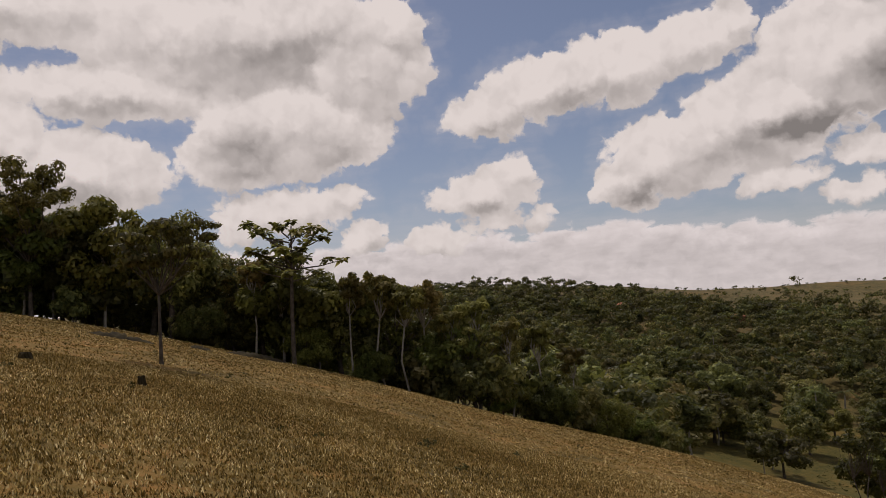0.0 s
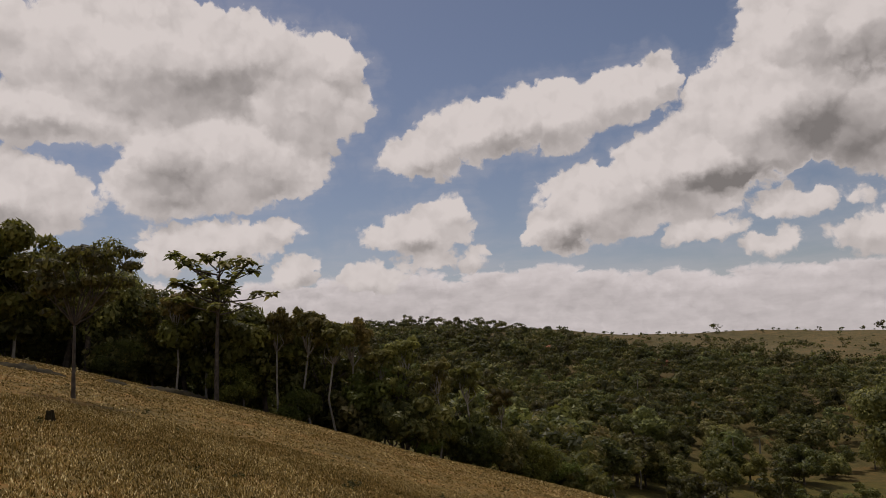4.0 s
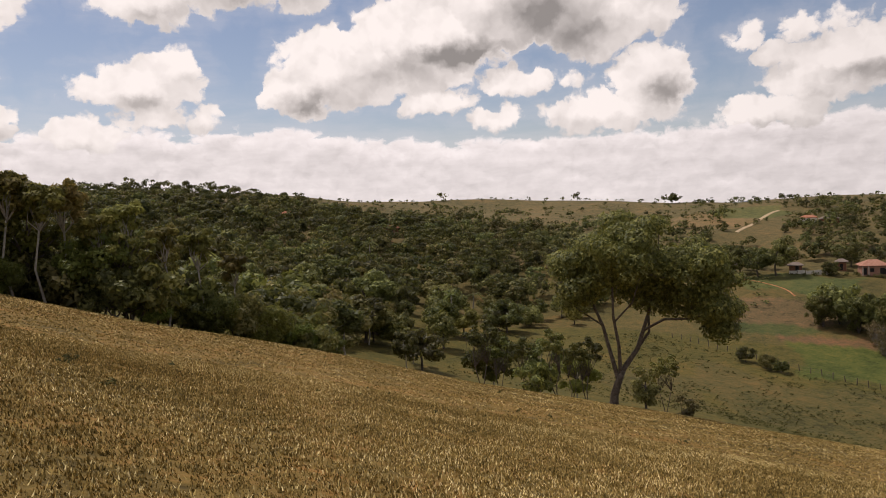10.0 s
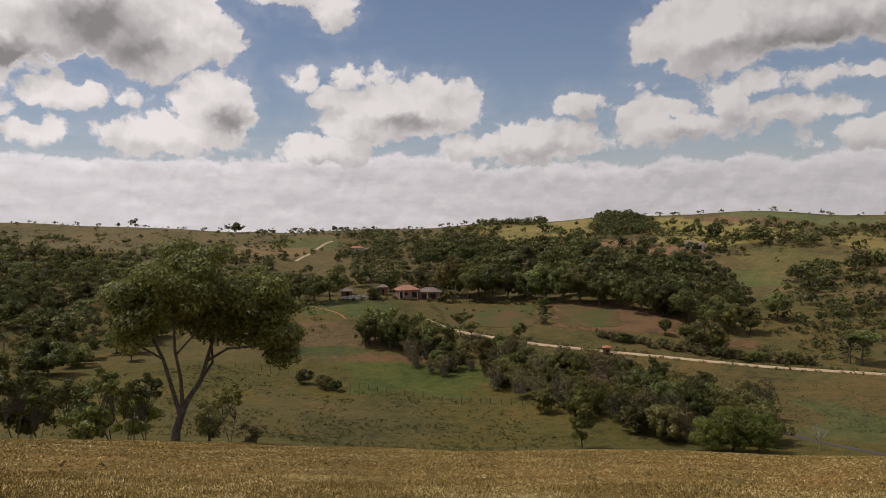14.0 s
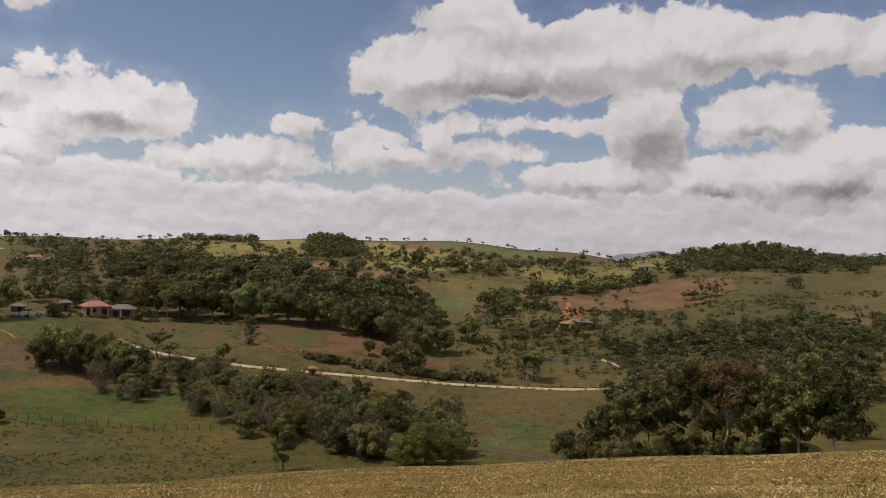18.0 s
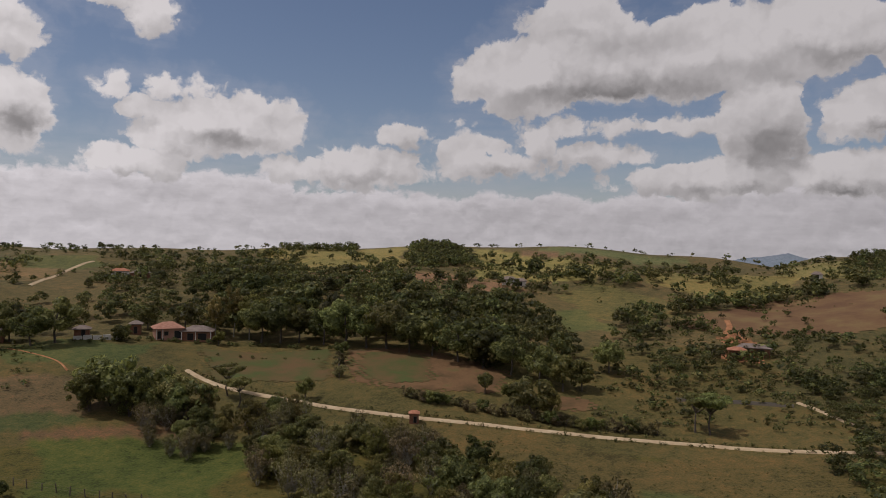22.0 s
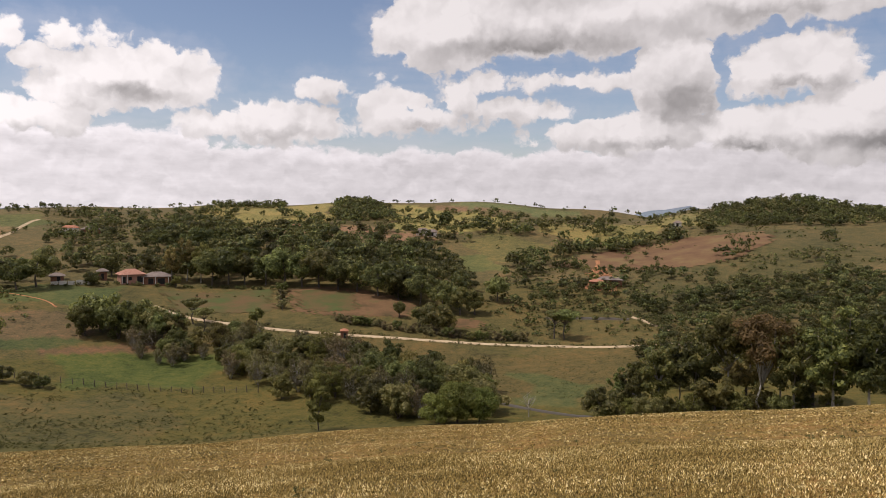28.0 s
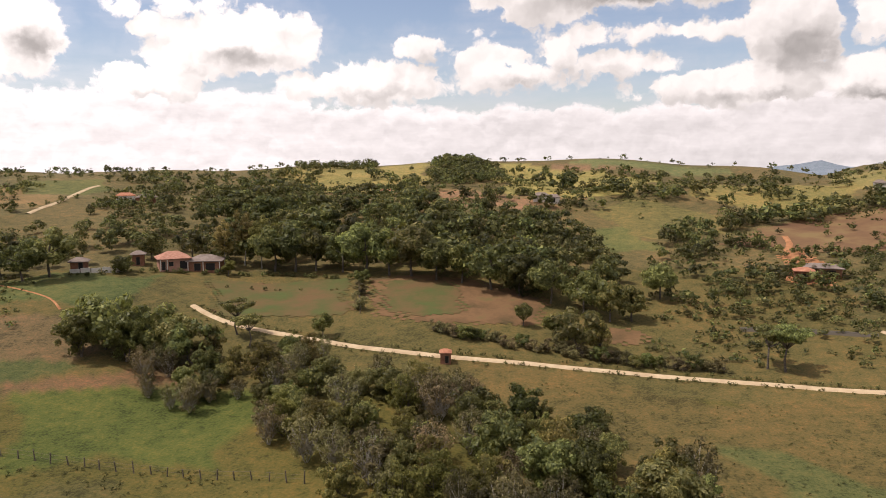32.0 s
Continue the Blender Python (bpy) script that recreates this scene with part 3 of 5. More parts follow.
# ---- vegetation builders ----
def tube(path, radii, sides=7):
    """A tapered tube along a path: vertices and faces."""
    v, f = [], []
    path = [Vector(p) for p in path]
    for j, p in enumerate(path):
        t = (path[min(j + 1, len(path) - 1)] - path[max(j - 1, 0)]).normalized()
        u = t.cross(Vector((0.3, 0.9, 0.1))).normalized()
        w = t.cross(u)
        for s in range(sides):
            a = 2 * math.pi * s / sides
            v.append(p + (u * math.cos(a) + w * math.sin(a)) * radii[j])
        if j:
            b = (j - 1) * sides
            f += [(b + s, b + (s + 1) % sides, b + sides + (s + 1) % sides, b + sides + s) for s in range(sides)]
    v.append(path[-1])
    b = (len(path) - 1) * sides
    f += [(b + s, b + (s + 1) % sides, len(v) - 1) for s in range(sides)]
    return [tuple(x) for x in v], f


def join(pieces):
    v, f = [], []
    for pv, pf in pieces:
        n = len(v)
        v += list(pv)
        f += [tuple(i + n for i in q) for q in pf]
    return v, f


def leaf_cloud(rng, centres, radii, count, size, flat=0.75, droop=0.3):
    """Leaf blades on the outside of clumps: an array of 3 corners a blade."""
    centres, radii = np.asarray(centres, float), np.asarray(radii, float)
    k = rng.choice(len(centres), count, p=radii ** 2 / (radii ** 2).sum())
    d = rng.normal(size=(count, 3))
    d[:, 2] += 0.35
    d /= np.linalg.norm(d, axis=1)[:, None]
    r = radii[k] * (0.45 + 0.6 * rng.random(count) ** 0.6)
    p = centres[k] + d * r[:, None] * (1, 1, flat)
    n = d + rng.normal(size=(count, 3)) * 0.30 + (0, 0, 0.3)
    n /= np.linalg.norm(n, axis=1)[:, None]
    t = np.cross(n, rng.normal(size=(count, 3)))
    t /= np.linalg.norm(t, axis=1)[:, None] + 1e-9
    t[:, 2] -= droop
    b = np.cross(n, t)
    s = size * (0.55 + 0.9 * rng.random(count))[:, None]
    return np.stack([p - t * s * 1.1, p + t * s * 0.55 - b * s * 0.6, p + t * s * 0.55 + b * s * 0.6], 1)


def blades_mesh(name, quads, mat):
    me = bpy.data.meshes.new(name)
    k, c = quads.shape[:2]
    me.vertices.add(c * k)
    me.vertices.foreach_set("co", quads.reshape(-1).astype(np.float32))
    me.loops.add(c * k)
    me.loops.foreach_set("vertex_index", np.arange(c * k, dtype=np.int32))
    me.polygons.add(k)
    me.polygons.foreach_set("loop_start", np.arange(0, c * k, c, dtype=np.int32))
    me.update(calc_edges=True)
    if mat:
        me.materials.append(mat)
    return me


def tree_parts(seed, h, spread, base, clumps, leaves, size, stem=0.025, forks=9, flat=0.75, lean=0.0, shell=0.6, puff=0.3, fork_at=0.5, stems=1):
    """Trunk (vertices, faces) and crown (blades) of one tree of height h; base: where the crown begins."""
    rng = np.random.default_rng(seed)
    zc, rz = h * (1 + base) / 2, h * (1 - base) / 2
    cs, rs = [], []
    for i in range(clumps):
        d = rng.normal(size=3)
        d /= np.linalg.norm(d)
        q = shell + (1 - shell) * rng.random()
        r = puff * spread * (0.65 + 0.7 * rng.random())
        cs.append((d[0] * spread * q * 0.85 + lean * h * 0.5, d[1] * spread * q * 0.85, zc + d[2] * (rz - 0.5 * r) * q))
        rs.append(r)
    pieces = []
    for g in range(stems):
        a0 = 2 * math.pi * g / max(1, stems) + rng.random()
        off = 0.0 if stems == 1 else 0.05 * h
        foot = (math.cos(a0) * off * 0.3, math.sin(a0) * off * 0.3, -0.03 * h)
        fork = Vector((math.cos(a0) * off * 2 + lean * h * 0.35, math.sin(a0) * off * 2, h * fork_at * (0.85 + 0.3 * rng.random())))
        mid = (Vector(foot) + fork) / 2 + Vector((rng.normal() * 0.02 * h, rng.normal() * 0.02 * h, 0))
        r0 = stem * h / math.sqrt(stems)
        pieces.append(tube([foot, (foot[0], foot[1], 0.02 * h), mid, fork], [r0 * 1.5, r0 * 1.1, r0 * 0.85, r0 * 0.65]))
        for j in rng.choice(len(cs), min(forks, len(cs)), replace=False):
            e = Vector(cs[j])
            m = fork.lerp(e, 0.5) + Vector((0, 0, -0.02 * h)) + Vector(rng.normal(size=3)) * 0.03 * h
            pieces.append(tube([fork - Vector((0, 0, 0.03 * h)), m, e], [r0 * 0.5, r0 * 0.33, r0 * 0.1], 5))
    return join(pieces), leaf_cloud(rng, cs, rs, leaves, size, flat)


KINDS = {}


def kind(name, mat, bark, *args, **kw):
    args = (*args[:5], int(args[5] * 1.7), args[6] * 0.82)
    (tv, tf), crown = tree_parts(*args, **kw)
    tm = bpy.data.meshes.new("trunk")
    tm.from_pydata(tv, [], tf)
    tm.materials.append(bark)
    tm.polygons.foreach_set("use_smooth", [True] * len(tm.polygons))
    KINDS[name] = (tm, blades_mesh("crown", crown, mat), args[1])


def plant(name, key, x, y, h, label, category, group="", wide=1.0, turn=None, sink=0.0):
    tm, cm, h0 = KINDS[key]
    base = new(name)
    base.empty_display_size = 0.2
    k = h / h0
    base.matrix_world = Matrix.LocRotScale((x, y, float(ground(x, y)) - sink), Euler((0, 0, (x * 12.9 + y * 7.7) % 6.283 if turn is None else radians(turn))), (k * wide, k * wide, k))
    for pname, me in (("trunk", tm), ("crown", cm)):
        o = new(pname, me)
        o.parent = base
    return tagged(base, label, category, group)


def scatter(poly, gap, seed):
    """Loose points of the plan inside an outline, about one gap apart."""
    rng = random.Random(seed)
    xs, ys = [p[0] for p in poly], [p[1] for p in poly]
    out = []
    y = min(ys)
    while y < max(ys):
        x = min(xs) + rng.random() * gap
        while x < max(xs):
            px, py = x + (rng.random() - 0.5) * gap, y + (rng.random() - 0.5) * gap
            if bool(inside(np.array(px), np.array(py), poly)):
                out.append((px, py))
            x += gap
        y += gap
    return out


#     name      leaf         bark       seed h    spread base clumps leaves size
kind("round", LEAF, BARK, 1, 9.0, 3.9, 0.22, 26, 2000, 0.34, forks=8)
kind("broad", LEAF_DARK, BARK, 2, 9.0, 4.6, 0.18, 30, 2200, 0.36, forks=8)
kind("tall", LEAF_DARK, BARK_PALE, 3, 12.0, 3.2, 0.35, 24, 1900, 0.34, forks=8, fork_at=0.55, stem=0.013)
kind("loose", LEAF, BARK_PALE, 4, 11.0, 3.8, 0.38, 15, 1300, 0.34, forks=12, puff=0.26, stem=0.013)
kind("olive", LEAF_OLIVE, BARK, 5, 8.0, 3.4, 0.2, 22, 1700, 0.32, forks=8)
kind("umbrella", LEAF_DARK, BARK, 6, 10.0, 5.0, 0.62, 22, 1700, 0.34, forks=14, flat=0.45, puff=0.24)
kind("bush", LEAF, BARK, 7, 3.0, 2.0, 0.02, 18, 900, 0.2, forks=6, fork_at=0.2, stems=3)
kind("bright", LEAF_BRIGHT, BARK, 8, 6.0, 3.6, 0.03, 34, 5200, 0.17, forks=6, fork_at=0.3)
kind("scrub", SCRUB, BARK, 9, 4.0, 2.3, 0.05, 16, 700, 0.2, forks=12, fork_at=0.25, stems=3)
kind("dark_bush", LEAF_DARK, BARK, 10, 5.0, 3.0, 0.03, 24, 1700, 0.27, forks=6, fork_at=0.25, stems=2)

kind("thicket_green", LEAF, BARK, 11, 6.0, 3.0, 0.03, 64, 3400, 0.17, forks=8, fork_at=0.25, stems=2, puff=0.17, shell=0.3, flat=1.0)
kind("thicket_olive", LEAF_OLIVE, BARK, 12, 6.0, 2.8, 0.05, 64, 3000, 0.16, forks=10, fork_at=0.25, stems=3, puff=0.17, shell=0.3, flat=1.0)
kind("thicket_dark", LEAF_DARK, BARK, 13, 5.5, 3.0, 0.02, 64, 3400, 0.18, forks=6, fork_at=0.25, stems=2, puff=0.17, shell=0.3, flat=1.0)
kind("thicket_dry", SCRUB, BARK_PALE, 14, 5.5, 2.6, 0.05, 64, 1500, 0.13, forks=22, fork_at=0.2, stems=4, stem=0.02, puff=0.17, shell=0.3, flat=1.0)

# ---- single trees near the meadow ----


def spreading_parts():
    """The forked tree below the meadow: x to the right as seen from the hilltop, y away."""
    rng = np.random.default_rng(77)
    stems = [([(0, 0, -0.5), (0.1, 0, 0.6), (0.35, 0, 1.4), (0.7, 0, 2.3)], [0.36, 0.27, 0.24, 0.2]),
             ([(0.4, 0, 1.6), (-0.05, 0.3, 3.4), (-0.5, 0.6, 5.2), (-1.5, 0.8, 7.6), (-2.2, 1, 9.2)], [0.16, 0.13, 0.11, 0.08, 0.04]),
             ([(0.55, 0, 2.0), (0.5, -0.4, 4.0), (0.2, -0.8, 6.0), (0.2, -1.0, 8.6)], [0.14, 0.11, 0.09, 0.05]),
             ([(0.7, 0, 2.3), (1.7, 0.2, 3.7), (2.2, 0.3, 5.2), (2.9, 0.2, 7.4), (3.2, 0.4, 9.6)], [0.19, 0.15, 0.12, 0.09, 0.04]),
             ([(1.7, 0.2, 3.7), (2.5, 0.9, 4.7), (2.5, 1.4, 6.5), (1.9, 2.0, 8.6)], [0.1, 0.09, 0.07, 0.04]),
             ([(2.1, 0.3, 4.9), (3.4, -0.3, 5.7), (5.0, -0.8, 5.8), (6.6, -1.0, 6.4)], [0.1, 0.08, 0.06, 0.03]),
             ([(0.25, -0.6, 5.6), (1.4, -1.6, 7.0), (2.0, -2.4, 9.0)], [0.07, 0.05, 0.03]),
             ([(-0.5, 0.6, 5.2), (-2.2, -0.4, 6.6), (-3.4, -0.8, 8.2)], [0.07, 0.05, 0.02])]
    cs, rs = [], []
    for centre, radii, n in (((1.2, 0, 9.7), (3.5, 4.2, 2.6), 62), ((5.3, -0.2, 8.2), (2.4, 3.0, 2.8), 36), ((-1.9, 0, 8.6), (1.7, 2.6, 2.0), 22), ((6.8, -0.3, 5.9), (1.5, 2.2, 1.4), 16), ((3.0, 1.0, 7.3), (3.0, 2.0, 1.2), 14), ((-2.0, 0, 7.2), (0.9, 1.6, 0.8), 7)):
        for _ in range(n):
            d = rng.normal(size=3)
            d *= (0.45 + 0.55 * rng.random()) / np.linalg.norm(d)
            cs.append(np.array(centre) + d * np.array(radii))
            rs.append(rng.uniform(0.7, 1.3))
    limbs = [tube(p, r) for p, r in stems]
    for k in range(0, len(cs), 5):
        e = Vector(cs[k])
        s0 = min((Vector(q) for p, _ in stems[1:] for q in p[2:]), key=lambda q: (q - e).length)
        limbs.append(tube([s0, s0.lerp(e, 0.5) + Vector((0, 0, -0.2)), e], [0.04, 0.03, 0.01], 5))
    return limbs, leaf_cloud(rng, cs, rs, 70000, 0.105, 0.65)


def spreading_tree(x, y, turn):
    limbs, crown = spreading_parts()
    base = new("spreading_tree")
    base.matrix_world = Matrix.LocRotScale((x, y, float(ground(x, y))), Euler((0, 0, radians(turn))), (1, 1, 1))
    trunk = mesh_ob("trunk", *limbs[0], BARK, base, True)
    for k, piece in enumerate(limbs[1:]):
        mesh_ob("limb" if k < 7 else "branch", *piece, BARK, trunk, True)
    new("crown", blades_mesh("crown", crown, LEAF)).parent = base
    return tagged(base, "large spreading tree with several forked stems below the meadow", "tree")


kind("thin", LEAF_DARK, BARK, 22, 5.8, 2.6, 0.42, 40, 2400, 0.12, stem=0.012, forks=22, flat=0.35, puff=0.16, fork_at=0.5, shell=0.3)
kind("sapling", LEAF, BARK, 23, 6.0, 1.45, 0.50, 20, 1000, 0.13, stem=0.010, forks=16, flat=0.5, fork_at=0.42, stems=2, puff=0.26, shell=0.35)
kind("upright", LEAF_DARK, BARK, 24, 3.4, 1.0, 0.05, 18, 1500, 0.12, forks=5, fork_at=0.5, puff=0.42)
kind("slim", LEAF_OLIVE, BARK, 25, 9.0, 2.0, 0.08, 26, 2400, 0.19, forks=8, stem=0.012, fork_at=0.4, puff=0.34)
kind("gilded", LEAF_GOLD, BARK, 26, 14.0, 4.4, 0.30, 64, 4600, 0.19, forks=26, stem=0.013, puff=0.15, fork_at=0.4, shell=0.35)
# edge_tall and edge_green: brighter leaf colours stand in for light in the shaded wood
kind("edge_tall", LEAF_OLIVE, BARK, 27, 11.0, 3.3, 0.30, 40, 3300, 0.19, forks=18, stem=0.012, puff=0.2, fork_at=0.4)
kind("edge_wide", LEAF_DARK, BARK, 28, 9.0, 4.2, 0.20, 36, 4300, 0.2, forks=10, puff=0.26)
kind("edge_flat", LEAF, BARK, 29, 9.5, 4.4, 0.45, 38, 2900, 0.19, forks=24, flat=0.4, puff=0.16, fork_at=0.45)
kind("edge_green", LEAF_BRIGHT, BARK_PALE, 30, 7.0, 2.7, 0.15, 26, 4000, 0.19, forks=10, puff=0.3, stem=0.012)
kind("right_tall", LEAF_OLIVE, BARK_PALE, 31, 16.0, 4.2, 0.42, 46, 4600, 0.24, forks=20, stem=0.011, puff=0.2, fork_at=0.4, shell=0.4)
kind("rusty", LEAF_RUST, BARK_PALE, 33, 13.0, 4.4, 0.45, 40, 4200, 0.22, forks=14, stem=0.013, puff=0.26, fork_at=0.35, shell=0.4)
kind("feathery", LEAF_GOLD, BARK_PALE, 34, 14.0, 3.4, 0.12, 52, 3000, 0.24, forks=14, stem=0.012, puff=0.22, shell=0.35, flat=1.0)
kind("right_dark", LEAF, BARK_PALE, 32, 13.0, 3.8, 0.06, 64, 4600, 0.24, forks=14, stem=0.012, puff=0.2, shell=0.35)


def big_leaf_tree(x, y, h):
    """A candelabra tree with separate heads of large leaves."""
    rng = np.random.default_rng(41)
    base = new("big_leaf_tree")
    base.location = (x, y, float(ground(x, y)))
    top = Vector((0.3, 0, h * 0.93))
    trunk = mesh_ob("trunk", *tube([(0, 0, -0.2), (0.05, 0, h * 0.3), (0.15, 0, h * 0.6), top], [0.15, 0.12, 0.09, 0.04]), BARK, base, True)
    heads = [top + Vector((0, 0, 0.2))]
    for j in range(26):
        f = 0.60 + 0.32 * (j % 20) / 19
        a = j * 2.4 + rng.random()
        reach = 3.2 * (0.5 + 0.5 * math.sin(math.pi * (0.15 + 0.8 * j / 19))) * (0.6 + 0.5 * rng.random())
        s = Vector((0.12, 0, h * f * 0.92))
        e = s + Vector((math.cos(a) * reach, math.sin(a) * reach, 0.4 + 1.5 * rng.random()))
        mesh_ob("branch", *tube([s, s.lerp(e, 0.55) + Vector((0, 0, -0.1)), e], [0.055, 0.04, 0.02], 5), BARK, trunk, True)
        heads += [e, s.lerp(e, 0.72) + Vector((0, 0, 0.2))]
    for e in heads:
        n = 14
        a = np.linspace(0, 4 * math.pi, n, endpoint=False) + rng.random()
        d = np.stack([np.cos(a), np.sin(a), -0.5 + 1.2 * rng.random(n)], 1)
        side = np.stack([-np.sin(a), np.cos(a), 0.6 * (rng.random(n) - 0.5)], 1)
        l = (0.34 + 0.24 * rng.random(n))[:, None]
        p = np.array(e)
        q = np.stack([p + d * 0.05, p + d * l * 0.6 - side * l * 0.4, p + d * l * 1.1 - np.array([0, 0, 0.15]), p + d * l * 0.6 + side * l * 0.4], 1)
        new("rosette", blades_mesh("rosette", q, LEAF_DARK)).parent = base
    return tagged(base, "tall bare-stemmed tree with heads of large dark leaves", "tree")


def palm(x, y, h, seed):
    rng = np.random.default_rng(seed)
    base = new("palm_tree")
    base.location = (x, y, float(ground(x, y)))
    tv, tf = tube([(0, 0, -0.3), (0.1, 0.1, h * 0.4), (0.3, 0.1, h * 0.75), (0.35, 0.1, h)], [0.24, 0.2, 0.17, 0.12])
    mesh_ob("trunk", tv, tf, BARK_PALE, base, True)
    fronds = []
    for j in range(12):
        a, up = 2 * math.pi * j / 12 + rng.random() * 0.4, 0.2 + 1.0 * rng.random()
        l = h * (0.42 + 0.12 * rng.random())
        q = []
        for k in range(16):
            u0 = k / 16
            for side in (-1, 1):
                r = l * u0
                p = np.array([0.35 + math.cos(a) * r * 0.85, 0.1 + math.sin(a) * r * 0.85, h + r * up - l * 1.1 * u0 ** 2])
                w = 0.16 * l * math.sin(math.pi * (0.1 + 0.85 * u0)) * side
                d = np.array([-math.sin(a) * w + math.cos(a) * abs(w) * 0.5, math.cos(a) * w + math.sin(a) * abs(w) * 0.5, -abs(w) * 0.5])
                e = np.array([math.cos(a), math.sin(a), 0]) * 0.09
                q.append([p - e, p + d * 0.5 - e, p + d, p + e])
        fronds += q
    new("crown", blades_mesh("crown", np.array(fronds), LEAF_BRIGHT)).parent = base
    return tagged(base, "coconut palm with arching shiny fronds among dense trees", "palm tree", "palms in the valley")


x, y = polar(37.4, 48)
spreading_tree(x, y, -37.4)
plant("thin_tree", "thin", *polar(-23.3, 22), 4.8, "thin dark tree standing alone in the dry meadow", "tree", turn=20, wide=0.92)
big_leaf_tree(*polar(-13.7, 44), 9.0)
plant("tall_tree", "gilded", *polar(-31.6, 47), 9.8, "tall sunlit yellow-green tree at the wood's edge", "tree")
for a, d, h, key in ((27.1, 57, 6.4, "sapling"), (28.6, 60, 5.6, "sapling"), (30.3, 55, 5.2, "sapling"), (31.4, 54, 3.0, "bush"), (33.0, 53, 5.6, "sapling"), (34.2, 55, 5.0, "sapling"), (35.4, 56, 5.6, "sapling"), (28.0, 68, 6.8, "edge_green"), (31.8, 70, 6.2, "loose"), (34.6, 72, 5.6, "edge_green"), (41.4, 52, 4.6, "sapling"), (42.8, 60, 2.2, "scrub")):
    plant("small_tree", key, *polar(a, d), h, "small slender tree on the slope below the meadow", "tree", "small trees below the meadow")
plant("dark_shrub", "upright", *polar(39.9, 49), 3.3, "dark upright leafy shrub beside the spreading tree", "shrub")
plant("slim_tree", "slim", *polar(69.3, 109), 9.0, "slim upright olive tree in front of the thicket", "tree")
for a, d, h in ((24.8, 168, 6.5), (26.6, 176, 6.0), (15.5, 215, 8.0), (18.5, 222, 8.5), (23.8, 180, 6.0)):
    palm(*polar(a, d), h, int(a * 10))

# ---- the wood along the meadow's edge ----
rng = random.Random(5)
for a0 in np.arange(-47, 13.5, 2.05):
    for row in range(2):
        a = a0 + rng.uniform(-0.7, 0.7) + row
        d = (49, 59)[row] + rng.uniform(-2, 3) + max(0, a) * 0.7
        h = float(np.interp(a, (-47, -28, -20, -14, -8, -3, 4, 13), (8.6, 7.4, 7.6, 6.8, 7.6, 6.4, 5.6, 4.6))) * rng.uniform(0.85, 1.14)
        if a > -4 and rng.random() < 0.4:
            continue
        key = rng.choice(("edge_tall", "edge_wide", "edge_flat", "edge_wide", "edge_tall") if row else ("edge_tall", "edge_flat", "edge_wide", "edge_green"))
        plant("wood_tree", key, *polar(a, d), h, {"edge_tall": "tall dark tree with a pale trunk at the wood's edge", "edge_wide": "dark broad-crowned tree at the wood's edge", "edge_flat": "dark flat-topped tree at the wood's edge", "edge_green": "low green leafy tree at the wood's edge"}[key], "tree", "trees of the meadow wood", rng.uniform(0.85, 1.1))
for a0 in np.arange(-48, 16, 1.3):
    a = a0 + rng.uniform(-0.6, 0.6)
    plant("wood_shrub", rng.choice(("bush", "dark_bush", "dark_bush", "edge_green")), *polar(a, 49 + rng.uniform(-2, 4) + max(0, a) * 0.8), rng.uniform(2.4, 4.8), "dark leafy undergrowth shrub below the wood's trees", "shrub", "undergrowth of the wood", sink=0.1)

for a0 in np.arange(-49, -6, 1.9):
    plant("wood_shrub", "dark_bush", *polar(a0 + rng.uniform(-0.5, 0.5), 60 + rng.uniform(-3, 4)), rng.uniform(3.4, 5.2), "dark leafy undergrowth shrub below the wood's trees", "shrub", "undergrowth of the wood", sink=0.1)

kind("pale_stem", LEAF_OLIVE, BARK_PALE, 35, 9.0, 1.7, 0.58, 18, 1100, 0.19, stem=0.010, forks=12, flat=0.7, puff=0.3, fork_at=0.6, shell=0.35)
for a, d, h in ((-16.5, 46.5, 6.6), (-9.2, 47, 7.4), (-6.8, 47.5, 8.2), (-4.9, 47, 7.8), (-3.4, 48.5, 8.6), (-1.2, 48, 7.0), (0.6, 49.5, 8.4), (3.1, 50, 7.4), (5.4, 52, 7.8), (8.0, 54, 7.0)):
    plant("slender_tree", "pale_stem", *polar(a, d), h, "slender tree with a bare pale trunk before the dark wood", "tree", "pale-stemmed trees at the wood's edge")
for a, d, h in ((-20.5, 46.5, 2.6), (-12.6, 47, 3.0), (-7.6, 46.5, 2.4), (-2.0, 48, 2.8), (1.8, 49, 2.4), (6.4, 51.5, 3.0), (10.2, 56, 3.4), (12.4, 60, 3.2)):
    plant("wood_shrub", "bright", *polar(a, d), h, "bright yellow-green shrub at the wood's foot", "shrub", "bright shrubs at the wood's foot", sink=0.1)

# ---- valley trees that can be told apart ----
for px, py in scatter(sector((2, 84), (14, 84), (24, 100), (24, 118), (17, 176), (3, 176)), 9.4, 3):
    key = rng.choice(("round", "broad", "broad", "olive", "loose", "tall"))
    plant("valley_tree", key, px, py, rng.uniform(6.5, 12.0), "dense leafy tree in the wooded valley", "tree", "trees of the wooded valley", rng.uniform(1.0, 1.35), sink=0.3)
for px, py in scatter(sector((17, 128), (24, 122), (27, 156), (38, 182), (38, 196), (17, 190)), 8.5, 4):
    key = rng.choice(("round", "broad", "olive", "dark_bush"))
    plant("valley_tree", key, px, py, rng.uniform(4.5, 8.5), "dense leafy tree at the pasture's edge", "tree", "trees of the wooded valley", rng.uniform(0.95, 1.25), sink=0.3)
